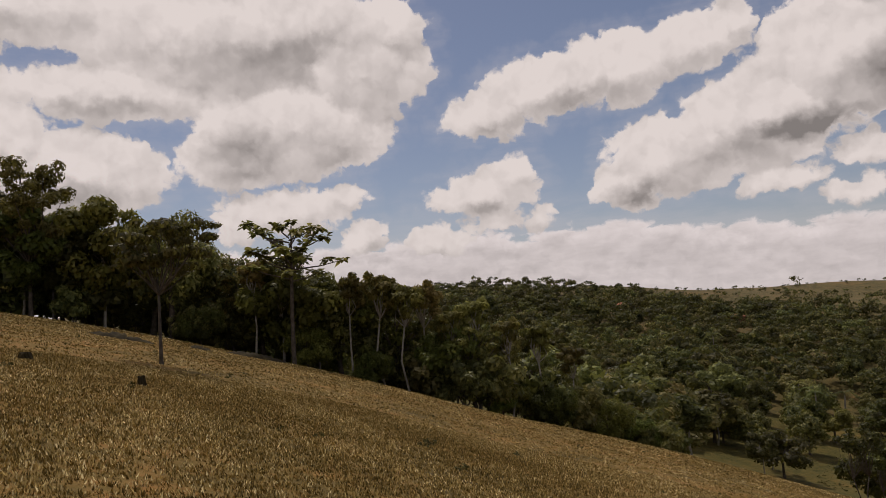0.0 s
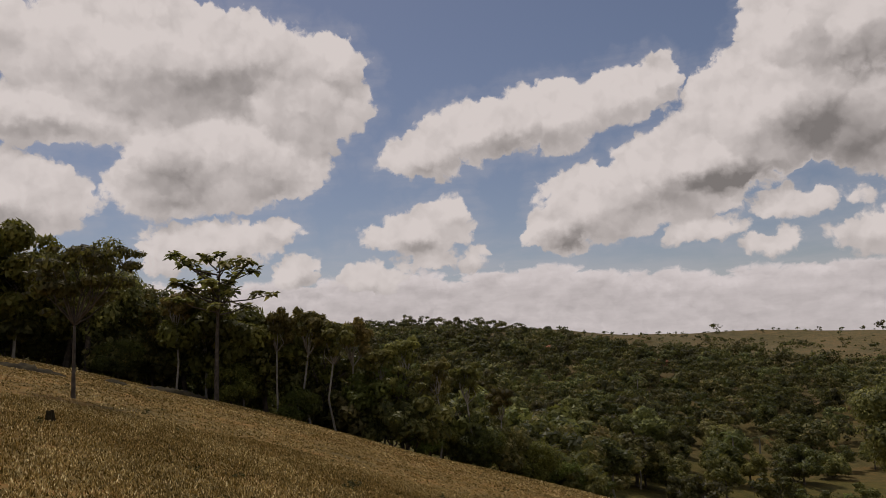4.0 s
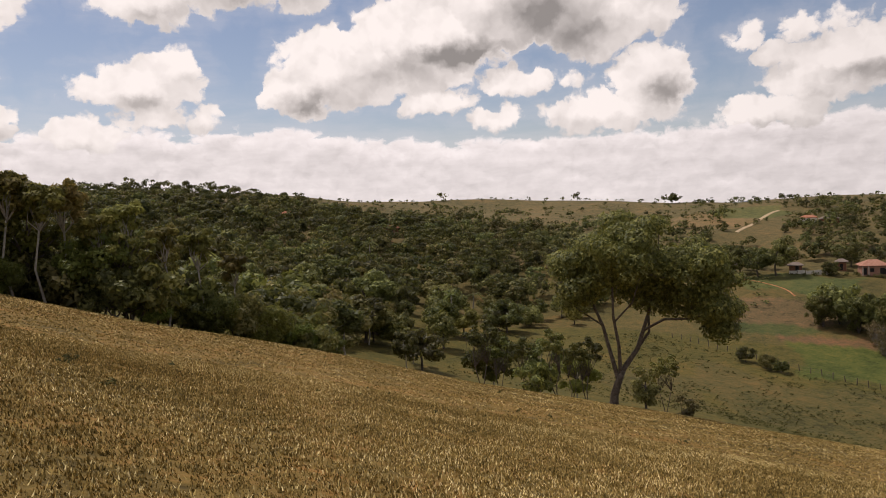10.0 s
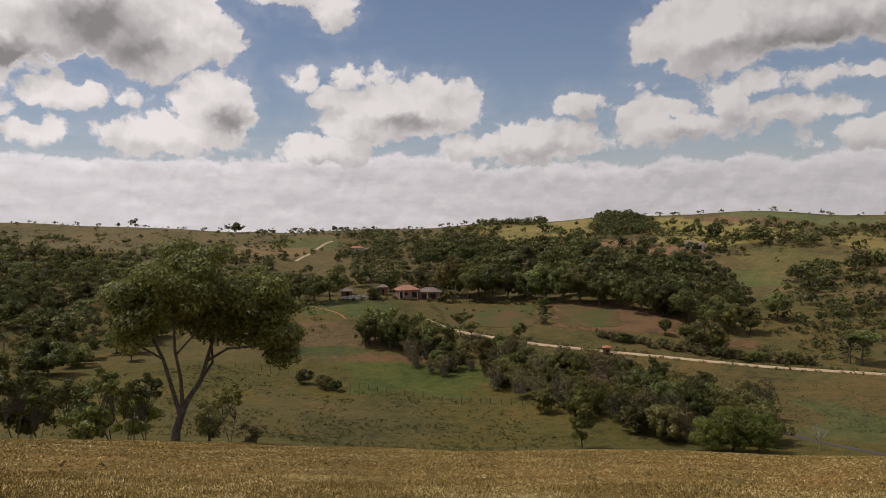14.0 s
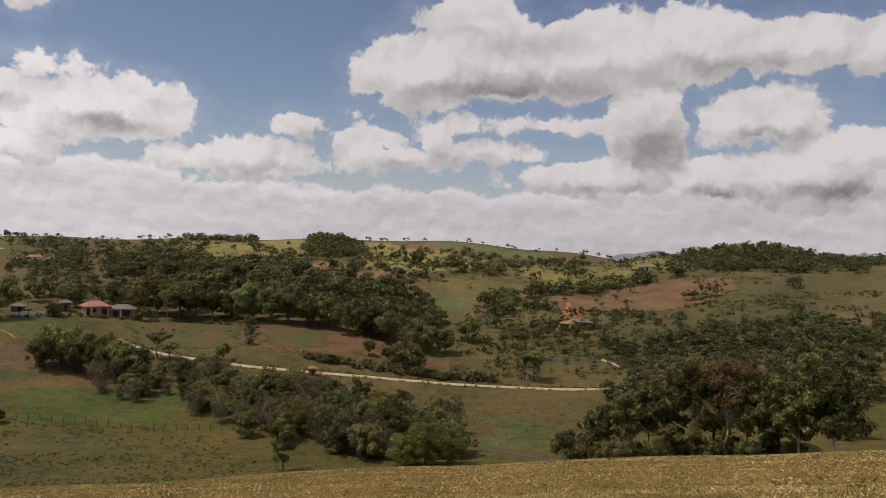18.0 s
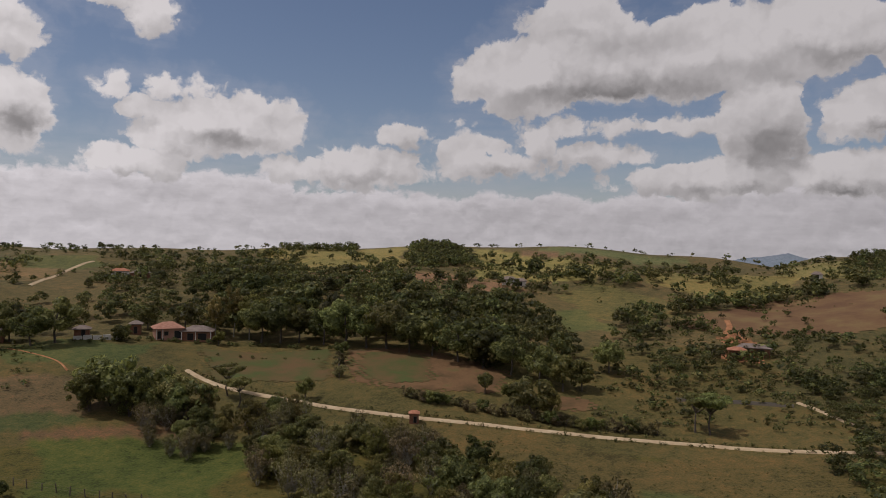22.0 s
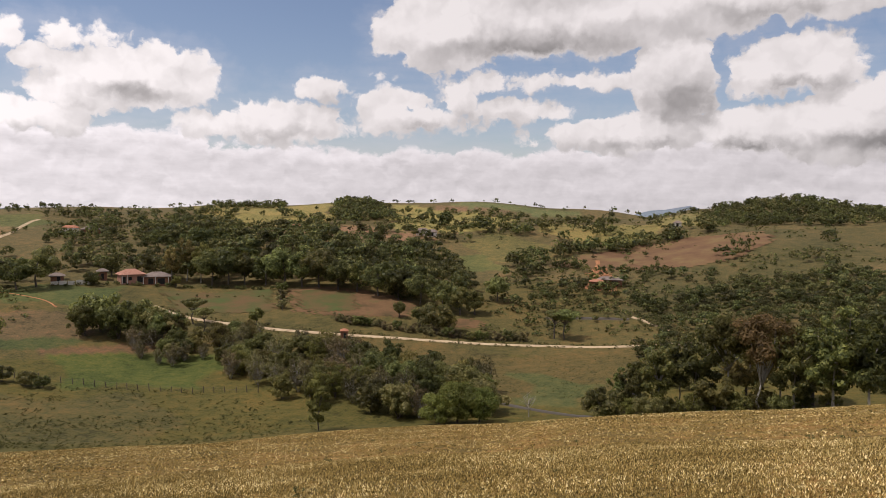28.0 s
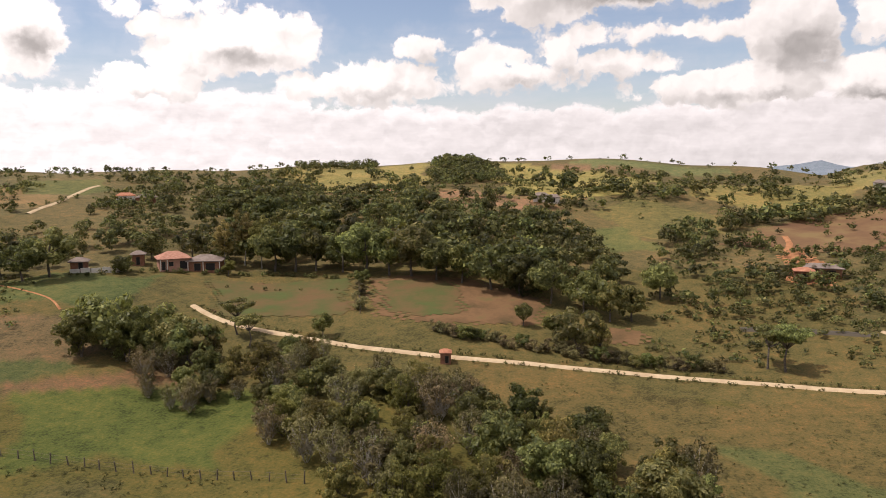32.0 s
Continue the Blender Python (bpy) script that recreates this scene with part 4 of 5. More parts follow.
# the thicket below the road
for px, py in scatter(sector((61.5, 180), (66, 176), (72, 168), (79, 152), (84.5, 128), (83.5, 113), (79, 113), (72, 123), (67.5, 130), (62, 150)), 4.6, 6):
    key = rng.choice(("thicket_dry", "thicket_olive", "thicket_green", "thicket_dark", "thicket_dry", "thicket_olive"))
    plant("thicket_bush", key, px, py, rng.uniform(3.6, 7.6), {"thicket_dry": "half-bare brown scrub bush in the thicket", "thicket_olive": "olive-green bushy tree in the thicket", "thicket_green": "rounded green bush in the thicket", "thicket_dark": "dense dark bush in the thicket"}[key], "bush", "bushes of the thicket", rng.uniform(0.9, 1.2), sink=0.2)
for a, d, h in ((80.5, 112, 7.2), (82.3, 113, 6.2), (79.0, 111, 5.4)):
    plant("leafy_bush", "bright", *polar(a, d), h, "big bright green bush at the thicket's end", "bush", "bright bushes")
# the stand by the meadow's foot
for a, d, h, key in ((103.6, 115, 13.5, "rusty"), (101.3, 119, 13.5, "right_tall"), (99.0, 121, 13, "right_dark"), (96.3, 119, 11.5, "right_dark"), (94.4, 118, 10, "right_dark"), (92.2, 116, 6.4, "dark_bush"), (105.8, 114, 12, "right_dark"), (108.3, 112, 14, "right_dark"), (97.8, 123, 9, "loose"), (100.4, 114, 6.5, "olive"), (104.9, 124, 11, "right_tall"), (93.3, 121, 8.5, "right_dark"), (102.6, 124, 9, "olive"), (107, 120, 10, "olive"), (110.5, 110, 13, "right_dark")):
    plant("stand_tree", key, *polar(a, d), h * (1.16 if a > 95 else 1.0), {"rusty": "rust-brown tree with a forked pale trunk at the meadow's foot", "right_tall": "tall tree with a pale forked trunk at the meadow's foot", "right_dark": "dark leafy tree at the meadow's foot", "dark_bush": "dark rounded bush beside the river", "loose": "loose pale-trunked tree at the meadow's foot", "olive": "olive-green tree at the meadow's foot"}[key], "tree", "stand of trees at the meadow's foot")
for k in range(11):
    key = ("thicket_green", "thicket_olive", "thicket_dark")[k % 3]
    plant("stand_bush", key, *polar(92.6 + 1.55 * k, 113.5 + 2.5 * (k % 2)), rng.uniform(3.2, 5.4), {"thicket_green": "green bush under the stand of trees", "thicket_olive": "olive bush under the stand of trees", "thicket_dark": "dark bush under the stand of trees"}[key], "bush", "undergrowth of the stand", sink=0.2)
# trees round the farm and along the road
FARM_TREES = ((49.4, 233, 11, "broad"), (52.4, 187, 8.5, "thicket_dark"), (53.4, 190, 10.5, "dark_bush"), (54.6, 185, 9.5, "thicket_dark"), (55.7, 188, 9.5, "dark_bush"), (56.8, 186, 8.8, "thicket_dark"), (57.8, 184, 8, "dark_bush"), (58.7, 183, 6.8, "thicket_olive"), (59.8, 196, 7, "umbrella"), (60.6, 190, 6, "umbrella"), (45.4, 226, 7.5, "broad"), (46.6, 228, 6.5, "round"), (54.2, 249, 7, "round"), (56.4, 250, 7.5, "broad"), (58.6, 236, 4.5, "olive"), (53.0, 236, 4.5, "dark_bush"), (48.2, 230, 9, "broad"), (47.0, 236, 8, "round"), (58.3, 243, 12.5, "feathery"), (59.4, 246, 15, "feathery"), (60.4, 243, 14, "feathery"), (61.2, 240, 11.5, "broad"), (62.4, 239, 12, "broad"), (63.6, 239, 10.5, "round"), (65.2, 236, 9.5, "broad"))
ROAD_TREES = ((66.6, 233, 12.5, "broad"), (68.0, 230, 11, "round"), (69.3, 228, 12.5, "broad"), (70.8, 224, 10, "broad"), (72.3, 222, 9.5, "round"), (74.0, 218, 10.5, "broad"), (75.6, 215, 9, "round"), (77.4, 212, 9.5, "broad"), (79.2, 207, 9, "broad"), (80.6, 204, 8, "round"), (78.6, 189, 8.4, "dark_bush"), (79.6, 188, 6.4, "thicket_olive"), (77.4, 192, 6, "olive"), (75.7, 198, 4.6, "round"), (89.0, 184, 8.0, "umbrella"), (88.2, 185, 7.6, "umbrella"), (81.8, 205, 7, "round"), (83.6, 218, 8, "broad"), (91.2, 236, 4, "round"), (64.5, 192, 4.5, "round"), (48.6, 150, 3.2, "dark_bush"), (47.2, 153, 3.4, "dark_bush"), (49.6, 149, 2.6, "dark_bush"), (66.3, 205, 4.0, "scrub"), (66.4, 214, 3.6, "scrub"), (66.4, 224, 3.4, "bush"))
for a, d, h, key in FARM_TREES + ROAD_TREES:
    plant("valley_tree", key, *polar(a, d), h, {"umbrella": "flat-topped dark tree standing in the pasture", "dark_bush": "dense dark tree leafy down to the ground", "feathery": "tall feathery yellow-green tree beside the farmhouse"}.get(key, "leafy green tree between road and farmhouse"), "tree", "trees round the farm")
for k in range(34):
    px, py = (181.5 - 0.0 * k, 64 - 1.55 * k)
    plant("hedge_bush", rng.choice(("scrub", "scrub", "bush")), px + rng.uniform(-1, 1), py, rng.uniform(2.0, 3.0), "brownish hedge bush above the dirt road", "bush", "roadside hedge")
for px, py in scatter(sector((55.5, 182), (61, 186), (65.5, 184), (65, 172), (58, 163), (55.5, 168)), 4.3, 8):
    key = rng.choice(("thicket_dry", "thicket_dry", "thicket_olive", "thicket_dark"))
    plant("scrub_bush", key, px, py, rng.uniform(3.2, 5.6), {"thicket_dry": "dry brown scrub bush below the road", "thicket_olive": "olive-green bush below the road", "thicket_dark": "dark leafy bush below the road"}[key], "bush", "scrub below the road", sink=0.2)

# ---- far woods, joined ----
def far_tree(seed, h, spread, base, clumps, leaves, size, puff=0.42):
    return tree_parts(seed, h, spread, base, clumps, leaves, size, forks=2, puff=puff, shell=0.7, flat=0.7)[1]


FAR = [far_tree(60 + k, 1.0, (0.42, 0.5, 0.36, 0.55)[k], (0.02, 0.0, 0.15, 0.2)[k], (14, 18, 11, 16)[k], 640, 0.047, (0.34, 0.30, 0.40, 0.28)[k]) for k in range(4)]
TUFT = [far_tree(90 + k, 1.0, 0.8, 0.0, 5, 36, 0.17) for k in range(3)]
SMALL = [far_tree(80 + k, 1.0, (0.45, 0.55, 0.4)[k], (0.0, 0.05, 0.1)[k], 12, 240, 0.075) for k in range(3)]
TINY = [far_tree(70 + k, 1.0, (0.5, 0.42, 0.6)[k], (0.1, 0.25, 0.0)[k], 8, 120, 0.095) for k in range(3)]


def woods(name, spots, templates, mat, label, category, seed):
    rng = np.random.default_rng(seed)
    out, tints = [], []
    for px, py, h in spots:
        q = templates[rng.integers(len(templates))]
        a = rng.random() * 6.283
        c, s = math.cos(a), math.sin(a)
        m = np.array([[c, -s, 0], [s, c, 0], [0, 0, 1]]) * np.array([h * (0.85 + 0.5 * rng.random())] * 2 + [h])[None, :]
        out.append(q @ m.T + np.array([px, py, float(ground(px, py)) - 0.05 * h]))
        tints += [rng.random()] * (3 * len(q))
    me = blades_mesh(name, np.concatenate(out), mat)
    me.attributes.new("tint", "FLOAT", "POINT").data.foreach_set("value", np.array(tints, np.float32))
    return tagged(new(name, me), label, category, kind="stuff")


def stand(poly, gap, lo, hi, seed):
    r = random.Random(seed)
    out = []
    for px, py in scatter(poly, gap, seed):
        q = min(1.0, max(0.0, 0.5 + 1.1 * noise.noise(Vector((px / 26, py / 26, seed)))))
        out.append((px, py, lo + (hi - lo) * (0.45 * q + 0.55 * r.random() ** 1.3)))
    return out


spots = stand(sector((-10, 178), (20, 176), (20, 192), (38, 198), (40, 250), (36, 300), (22, 325), (10, 350), (-12, 350)), 7.6, 5, 11.5, 11)
woods("valley_woods", spots, FAR, FAR_LEAF, "dense dark green woods filling the valley side", "woods", 1)
spots = stand(sector((38, 244), (50, 243), (57.5, 250), (58, 292), (50, 268), (46, 266), (38, 288)), 7.0, 4, 8, 12)
spots += stand(sector((57.5, 243), (64, 241), (70, 228), (76, 216), (81.5, 203), (81.5, 228), (80, 256), (77.5, 282), (70, 304), (62, 318), (57.5, 315)), 6.6, 5.5, 12.5, 13)
woods("farm_woods", spots, FAR, FAR_LEAF, "dense woods behind the farmhouse and fields", "woods", 2)
spots = [p for p in stand(sector((94, 140), (112, 130), (114, 240), (104, 250), (95, 215)), 4.6, 2.2, 6.2, 14) if noise.noise(Vector((p[0] / 13, p[1] / 13, 4.4))) > (-0.12 if math.degrees(math.atan2(p[0], p[1])) < 101 else -0.6)]
woods("slope_woods", spots, FAR, FAR_LEAF, "scattered trees and scrub on the far slope", "woods", 3)
spots = [(px, py, h * float(np.interp(math.degrees(math.atan2(px, py)), (70.2, 70.7, 71.8, 73.2, 74.4, 75.4), (0.75, 0.95, 0.95, 0.86, 0.74, 0.55)))) for px, py, h in stand(sector((70.2, 362), (70.9, 352), (72.4, 347), (74.0, 353), (75.4, 372), (75.0, 392), (73.8, 420), (71.0, 422)), 4.4, 5.2, 7.6, 15)] + stand(sector((98.5, 345), (112, 330), (114, 440), (100, 430)), 5.2, 3, 6.5, 16)
spots += stand(sector((61.5, 412), (66.5, 412), (66.5, 436), (61.5, 436)), 6.0, 4, 6.5, 17)
woods("hilltop_grove", spots, SMALL, FAR_LEAF, "dense dark groves on the far hilltops", "woods", 4)


def row_of(pts, gap, lo, hi, seed, loose=2.0):
    r = random.Random(seed)
    out = []
    for (a0, d0), (a1, d1) in zip(pts, pts[1:]):
        p, q = Vector(polar(a0, d0)), Vector(polar(a1, d1))
        n = max(1, int((q - p).length / gap))
        for k in range(n):
            e = p.lerp(q, (k + 2.2 * r.random() - 0.6) / n)
            out.append((e[0] + r.uniform(-loose, loose), e[1] + r.uniform(-loose, loose), r.uniform(lo, hi)))
    return out


spots = row_of([(85, 262), (87, 275), (91, 298), (97, 322), (100, 330)], 3.2, 4, 8, 21, 4) + row_of([(84, 250), (88, 256), (91, 262)], 3, 3, 6, 22, 4)
spots += row_of([(75, 322), (79, 324), (82, 330)], 4, 2.5, 4, 23, 1) + row_of([(78, 335), (84, 318), (88, 322)], 4, 4, 8, 24, 6) + row_of([(52, 352), (57, 345), (60, 350)], 4, 3, 6, 25, 5)
spots += row_of([(51, 312), (54, 320), (60, 332)], 4.5, 3, 6, 26, 6) + row_of([(20, 342), (30, 330), (36, 318)], 4.5, 4, 8, 27, 7) + row_of([(70, 318), (74, 312), (80, 304)], 4, 3, 6, 28, 6)
spots += row_of([(85, 210), (92, 212), (95, 206)], 5, 1.5, 3.5, 29, 5) + row_of([(86, 226), (90, 224), (94, 222)], 5, 2, 4.5, 30, 5) + row_of([(84, 240), (88, 236), (93, 244)], 5, 2, 4, 31, 8)
spots += row_of([(50, 232), (54, 236.5), (58, 237), (62, 235), (66, 228)], 1.4, 0.8, 1.7, 52, 0.5) + row_of([(58, 226), (66, 219)], 3.2, 0.5, 1.1, 53, 0.4)
spots += row_of([(60, 340), (66, 336), (70, 333)], 4, 2, 4.5, 54, 3) + row_of([(76, 388), (82, 386), (87, 380), (92, 372)], 5, 2, 5, 55, 5) + row_of([(84, 346), (89, 342), (94, 338)], 7, 2, 4.5, 56, 5)
spots += row_of([(50, 385), (56, 380), (62, 385)], 4.5, 2, 4.5, 57, 4) + row_of([(56, 366), (61, 360)], 4.0, 2.5, 5, 58, 3) + row_of([(44, 350), (47, 372)], 5, 1.5, 3, 59, 2)
spots += stand(sector((50.8, 274), (57.5, 296), (57.8, 318), (51.2, 316)), 5.6, 2.2, 5.5, 61) + stand(sector((38, 292), (45.6, 284), (46.2, 312), (39, 322)), 6.5, 2.5, 6, 62)
spots += row_of([(45.5, 274), (48, 279), (50.4, 282)], 3.2, 2.5, 4.6, 63, 2.5) + row_of([(49.9, 300), (50.6, 318), (51.4, 338)], 4, 2, 4, 64, 1.5) + row_of([(46, 306), (47.5, 322), (49.2, 342)], 5, 1.5, 3, 65, 1.5)
woods("hedgerows", spots, SMALL, FAR_LEAF, "hedgerows and tree lines between far fields", "hedge", 5)
spots = stand(sector((46, 315), (92, 305), (96, 420), (46, 440)), 17, 1.6, 5.0, 32) + stand(sector((18, 335), (46, 310), (46, 440), (18, 440)), 22, 1.4, 3.2, 33)
spots += stand(sector((84, 205), (96, 200), (97, 300), (85, 290)), 11, 1.2, 3.5, 34)
r = random.Random(91)
for px, py in scatter(sector((44, 306), (60, 318), (70, 312), (84, 296), (98, 300), (99, 430), (44, 436)), 5.2, 92):
    q = noise.noise(Vector((px / 21, py / 21, 3.1))) + 0.5 * noise.noise(Vector((px / 8, py / 8, 1.7)))
    if q > 0.16 and math.hypot(px, py) < 425:
        spots.append((px, py, r.uniform(1.6, 5.5)))
for px, py in scatter(sector((84, 205), (98, 196), (110, 200), (108, 320), (97, 262), (85, 285)), 4.6, 93):
    q = noise.noise(Vector((px / 17, py / 17, 5.1))) + 0.5 * noise.noise(Vector((px / 7, py / 7, 2.7)))
    if q > 0.2:
        spots.append((px, py, r.uniform(1.4, 4.8)))
for px, py in scatter(sector((10, 330), (40, 300), (44, 306), (44, 425), (10, 430)), 6.5, 94):
    q = noise.noise(Vector((px / 25, py / 25, 7.1))) + 0.5 * noise.noise(Vector((px / 9, py / 9, 2.2)))
    if q > 0.3:
        spots.append((px, py, r.uniform(1.4, 4.0)))
def beside_lane(p):
    a, d = math.degrees(math.atan2(p[0], p[1])), math.hypot(p[0], p[1])
    return not (46.2 < a < 50.2 and 296 < d < 385)


for px, py in scatter(sector((83, 196), (97, 188), (99, 250), (84, 262), (82.5, 228)), 3.4, 95):
    q = noise.noise(Vector((px / 11, py / 11, 9.1))) + 0.5 * noise.noise(Vector((px / 4, py / 4, 6.2)))
    if q > 0.1:
        spots.append((px, py, r.uniform(0.7, 2.6)))
woods("hillside_trees", [p for p in spots if beside_lane(p)], TINY, FAR_LEAF, "small scattered trees dotting the far hillsides", "trees", 6)
spots = row_of([(16, 424), (24, 436), (30, 440), (36, 440), (44, 438), (52, 436)], 3.4, 0.8, 3.0, 35, 5) + row_of([(53, 436), (60, 438), (66, 438)], 6, 0.9, 3.4, 36, 4) + row_of([(75, 432), (84, 436), (92, 438), (97, 436)], 5, 0.9, 3.8, 37, 5)
spots += row_of([(-2, 400), (6, 420), (14, 425)], 4, 1.5, 4, 38, 4) + row_of([(41.9, 436), (43, 436)], 2.0, 5, 7.5, 39, 1.5) + row_of([(24.3, 438), (24.8, 438)], 3, 6, 7, 40, 0.5) + row_of([(35.0, 438), (35.5, 438)], 3, 5, 6, 41, 0.5)
woods("ridge_trees", spots, TINY, FAR_LEAF, "small trees standing along the skyline ridge", "trees", 7)

# ---- meadow grass and pasture tussocks ----
def straw_material(name, stops, rough=0.65):
    m, t, p = material(name)
    geo = t.nodes.new("ShaderNodeNewGeometry")
    patch = noise_node(t, geo.outputs["Position"], 0.35, 4.0, 0.6)
    v = math_node(t, "MULTIPLY_ADD", math_node(t, "SUBTRACT", patch, 0.5), 0.9, geo.outputs["Random Per Island"])
    t.links.new(ramp(t, v, stops), p.inputs["Base Color"])
    p.inputs["Roughness"].default_value = rough
    p.inputs["Specular IOR Level"].default_value = 0.12
    return m


STRAW = straw_material("dry_grass", [(0.0, (0.088, 0.066, 0.019)), (0.3, (0.192, 0.133, 0.037)), (0.62, (0.335, 0.230, 0.068)), (0.82, (0.52, 0.382, 0.135)), (1.0, (0.95, 0.78, 0.40))], 0.8)
TUSSOCK = straw_material("tussock_grass", [(0.0, (0.042, 0.042, 0.014)), (0.6, (0.082, 0.080, 0.025)), (1.0, (0.15, 0.135, 0.045))], 0.8)


def sheet_height(x, y):
    """Height of the meshed ground sheet."""
    i = np.clip(np.searchsorted(gx, x) - 1, 0, len(gx) - 2)
    j = np.clip(np.searchsorted(gy, y) - 1, 0, len(gy) - 2)
    u, v = (x - gx[i]) / (gx[i + 1] - gx[i]), (y - gy[j]) / (gy[j + 1] - gy[j])
    return (Z[j, i] * (1 - u) + Z[j, i + 1] * u) * (1 - v) + (Z[j + 1, i] * (1 - u) + Z[j + 1, i + 1] * u) * v


def grass(name, count, r0, r1, a0, a1, tall, wide, mat, label, seed, per=4):
    rng = np.random.default_rng(seed)
    az = np.radians(a0 + (a1 - a0) * rng.random(count))
    d = r0 + (r1 - r0) * rng.random(count) ** 0.62
    x, y = d * np.sin(az), d * np.cos(az)
    keep = rng.random(count) < 0.62 + 0.38 * (0.5 + 0.5 * np.sin(x * 1.9 + 2 * np.sin(y * 1.3)) * np.sin(y * 2.3 + x))
    x, y, d = x[keep], y[keep], d[keep]
    x, y, d = np.repeat(x, per), np.repeat(y, per), np.repeat(d, per)
    n = len(x)
    grow = 0.6 + d / 28
    x, y = x + rng.normal(size=n) * 0.05 * grow, y + rng.normal(size=n) * 0.05 * grow
    p = np.stack([x, y, sheet_height(x, y) - 0.008], 1)
    a = rng.random(n) * 6.283
    h = (tall * (0.5 + rng.random(n)))[:, None]
    out = np.stack([np.cos(a), np.sin(a), np.zeros(n)], 1) * h * (0.1 + 0.8 * rng.random(n))[:, None]
    side = np.stack([-np.sin(a), np.cos(a), np.zeros(n)], 1) * (wide * grow * (0.6 + 0.8 * rng.random(n)))[:, None]
    up = np.array([0, 0, 1.0]) * h
    q = np.stack([p - side, p + side, p + out + up], 1)
    return tagged(new(name, blades_mesh(name, q, mat)), label, "grass", kind="stuff")


grass("meadow_grass", 140000, 4, 20, -48, 122, 0.038, 0.013, STRAW, "short dry yellow meadow grass with green tufts", 1, 6)
grass("meadow_grass", 170000, 14, 52, -48, 122, 0.036, 0.019, STRAW, "short dry yellow meadow grass on the slope", 2, 3)
r = random.Random(17)
spots = []
field = sector((24, 112), (38, 100), (60, 104), (72, 112), (62, 145), (50, 152), (40, 168), (26, 150))
loose_rng = np.random.default_rng(44)
px = loose_rng.uniform(40, 135, 26000)
py = loose_rng.uniform(25, 145, 26000)
for x, y in zip(px[inside(px, py, field)], py[inside(px, py, field)]):
    if 0.7 * noise.noise(Vector((x / 9, y / 9, 0.4))) + r.uniform(-0.4, 0.4) > 0.03:
        spots.append((x, y, 0.10 + 0.38 * r.random() ** 2.4))
spots += [(px, py, r.uniform(0.1, 0.36)) for px, py in scatter(sector((74, 150), (92, 128), (98, 170), (74, 176)), 1.5, 45) if noise.noise(Vector((px / 6, py / 6, 0.9))) > -0.05]
woods("pasture_tussocks", spots, TUFT, TUSSOCK, "dark grass tussocks scattered over the green pasture", "grass", 8)


# rough growth beside the road
r = random.Random(61)
spots = []
for (x0, y0), (x1, y1) in zip(ROAD, ROAD[1:]):
    l = math.hypot(x1 - x0, y1 - y0)
    for k in range(int(l / 0.8)):
        u, side = (k + r.random()) * 0.8 / l, r.choice((-1, 1))
        off = side * (1.0 + abs(r.gauss(0, 0.6)))
        spots.append((x0 + (x1 - x0) * u - (y1 - y0) / l * off, y0 + (y1 - y0) * u + (x1 - x0) / l * off, r.uniform(0.3, 1.1) if side > 0 else r.uniform(0.3, 0.85)))
woods("roadside_weeds", spots, TUFT, TUSSOCK, "rough dark weeds along both edges of the dirt road", "weeds", 9)
# low scrub over the far slopes
spots = []
for poly, gap, lo, hi, seed, limit in ((sector((82, 190), (98, 184), (113, 170), (113, 300), (98, 262), (84, 268)), 2.3, 0.5, 1.7, 71, 0.02), (sector((44, 302), (60, 316), (70, 310), (84, 290), (98, 296), (108, 300), (108, 430), (44, 430)), 3.6, 0.5, 1.6, 72, 0.10), (sector((40, 196), (49, 196), (49, 236), (40, 240)), 2.6, 0.4, 1.4, 73, 0.05), (sector((14, 300), (44, 296), (44, 420), (14, 425)), 4.6, 0.5, 1.6, 74, 0.12)):
    for px, py in scatter(poly, gap, seed):
        if noise.noise(Vector((px / 14, py / 14, seed))) + 0.6 * noise.noise(Vector((px / 5, py / 5, seed + 0.5))) > limit and beside_lane((px, py)):
            spots.append((px, py, r.uniform(lo, hi)))
woods("slope_scrub", spots, TUFT, FAR_LEAF, "low dark scrub mottling the far slopes", "scrub", 11)
# dark weeds in the dry meadow
spots = []
for k in range(230):
    a, d = r.uniform(-40, 116), 9 + 34 * r.random() ** 0.7
    if noise.noise(Vector((a / 9, d / 6, 0.2))) > -0.05:
        spots.append((*polar(a, d), r.uniform(0.05, 0.16)))
woods("meadow_weeds", spots, TUFT, TUSSOCK, "low dark green weeds scattered through dry grass", "weeds", 10)


# ---- buildings ----
def box(bm, cx, cy, cz, sx, sy, sz):
    m = Matrix.Translation((cx, cy, cz)) @ Matrix.Diagonal((sx, sy, sz, 1))
    bmesh.ops.create_cube(bm, size=1.0, matrix=m)
    return bm


def part(name, bm, mat, parent, label=""):
    me = bpy.data.meshes.new(name)
    bm.to_mesh(me)
    bm.free()
    me.materials.append(mat)
    ob = new(name, me)
    ob.parent = parent
    return tagged(ob, label)


def stand_empty(name, x, y, z=None, turn=None):
    e = new(name)
    e.empty_display_size = 0.3
    a = math.atan2(x, y)
    e.location = (x, y, float(ground(x, y)) if z is None else z)
    e.rotation_euler = (0, 0, -a if turn is None else turn)
    return e


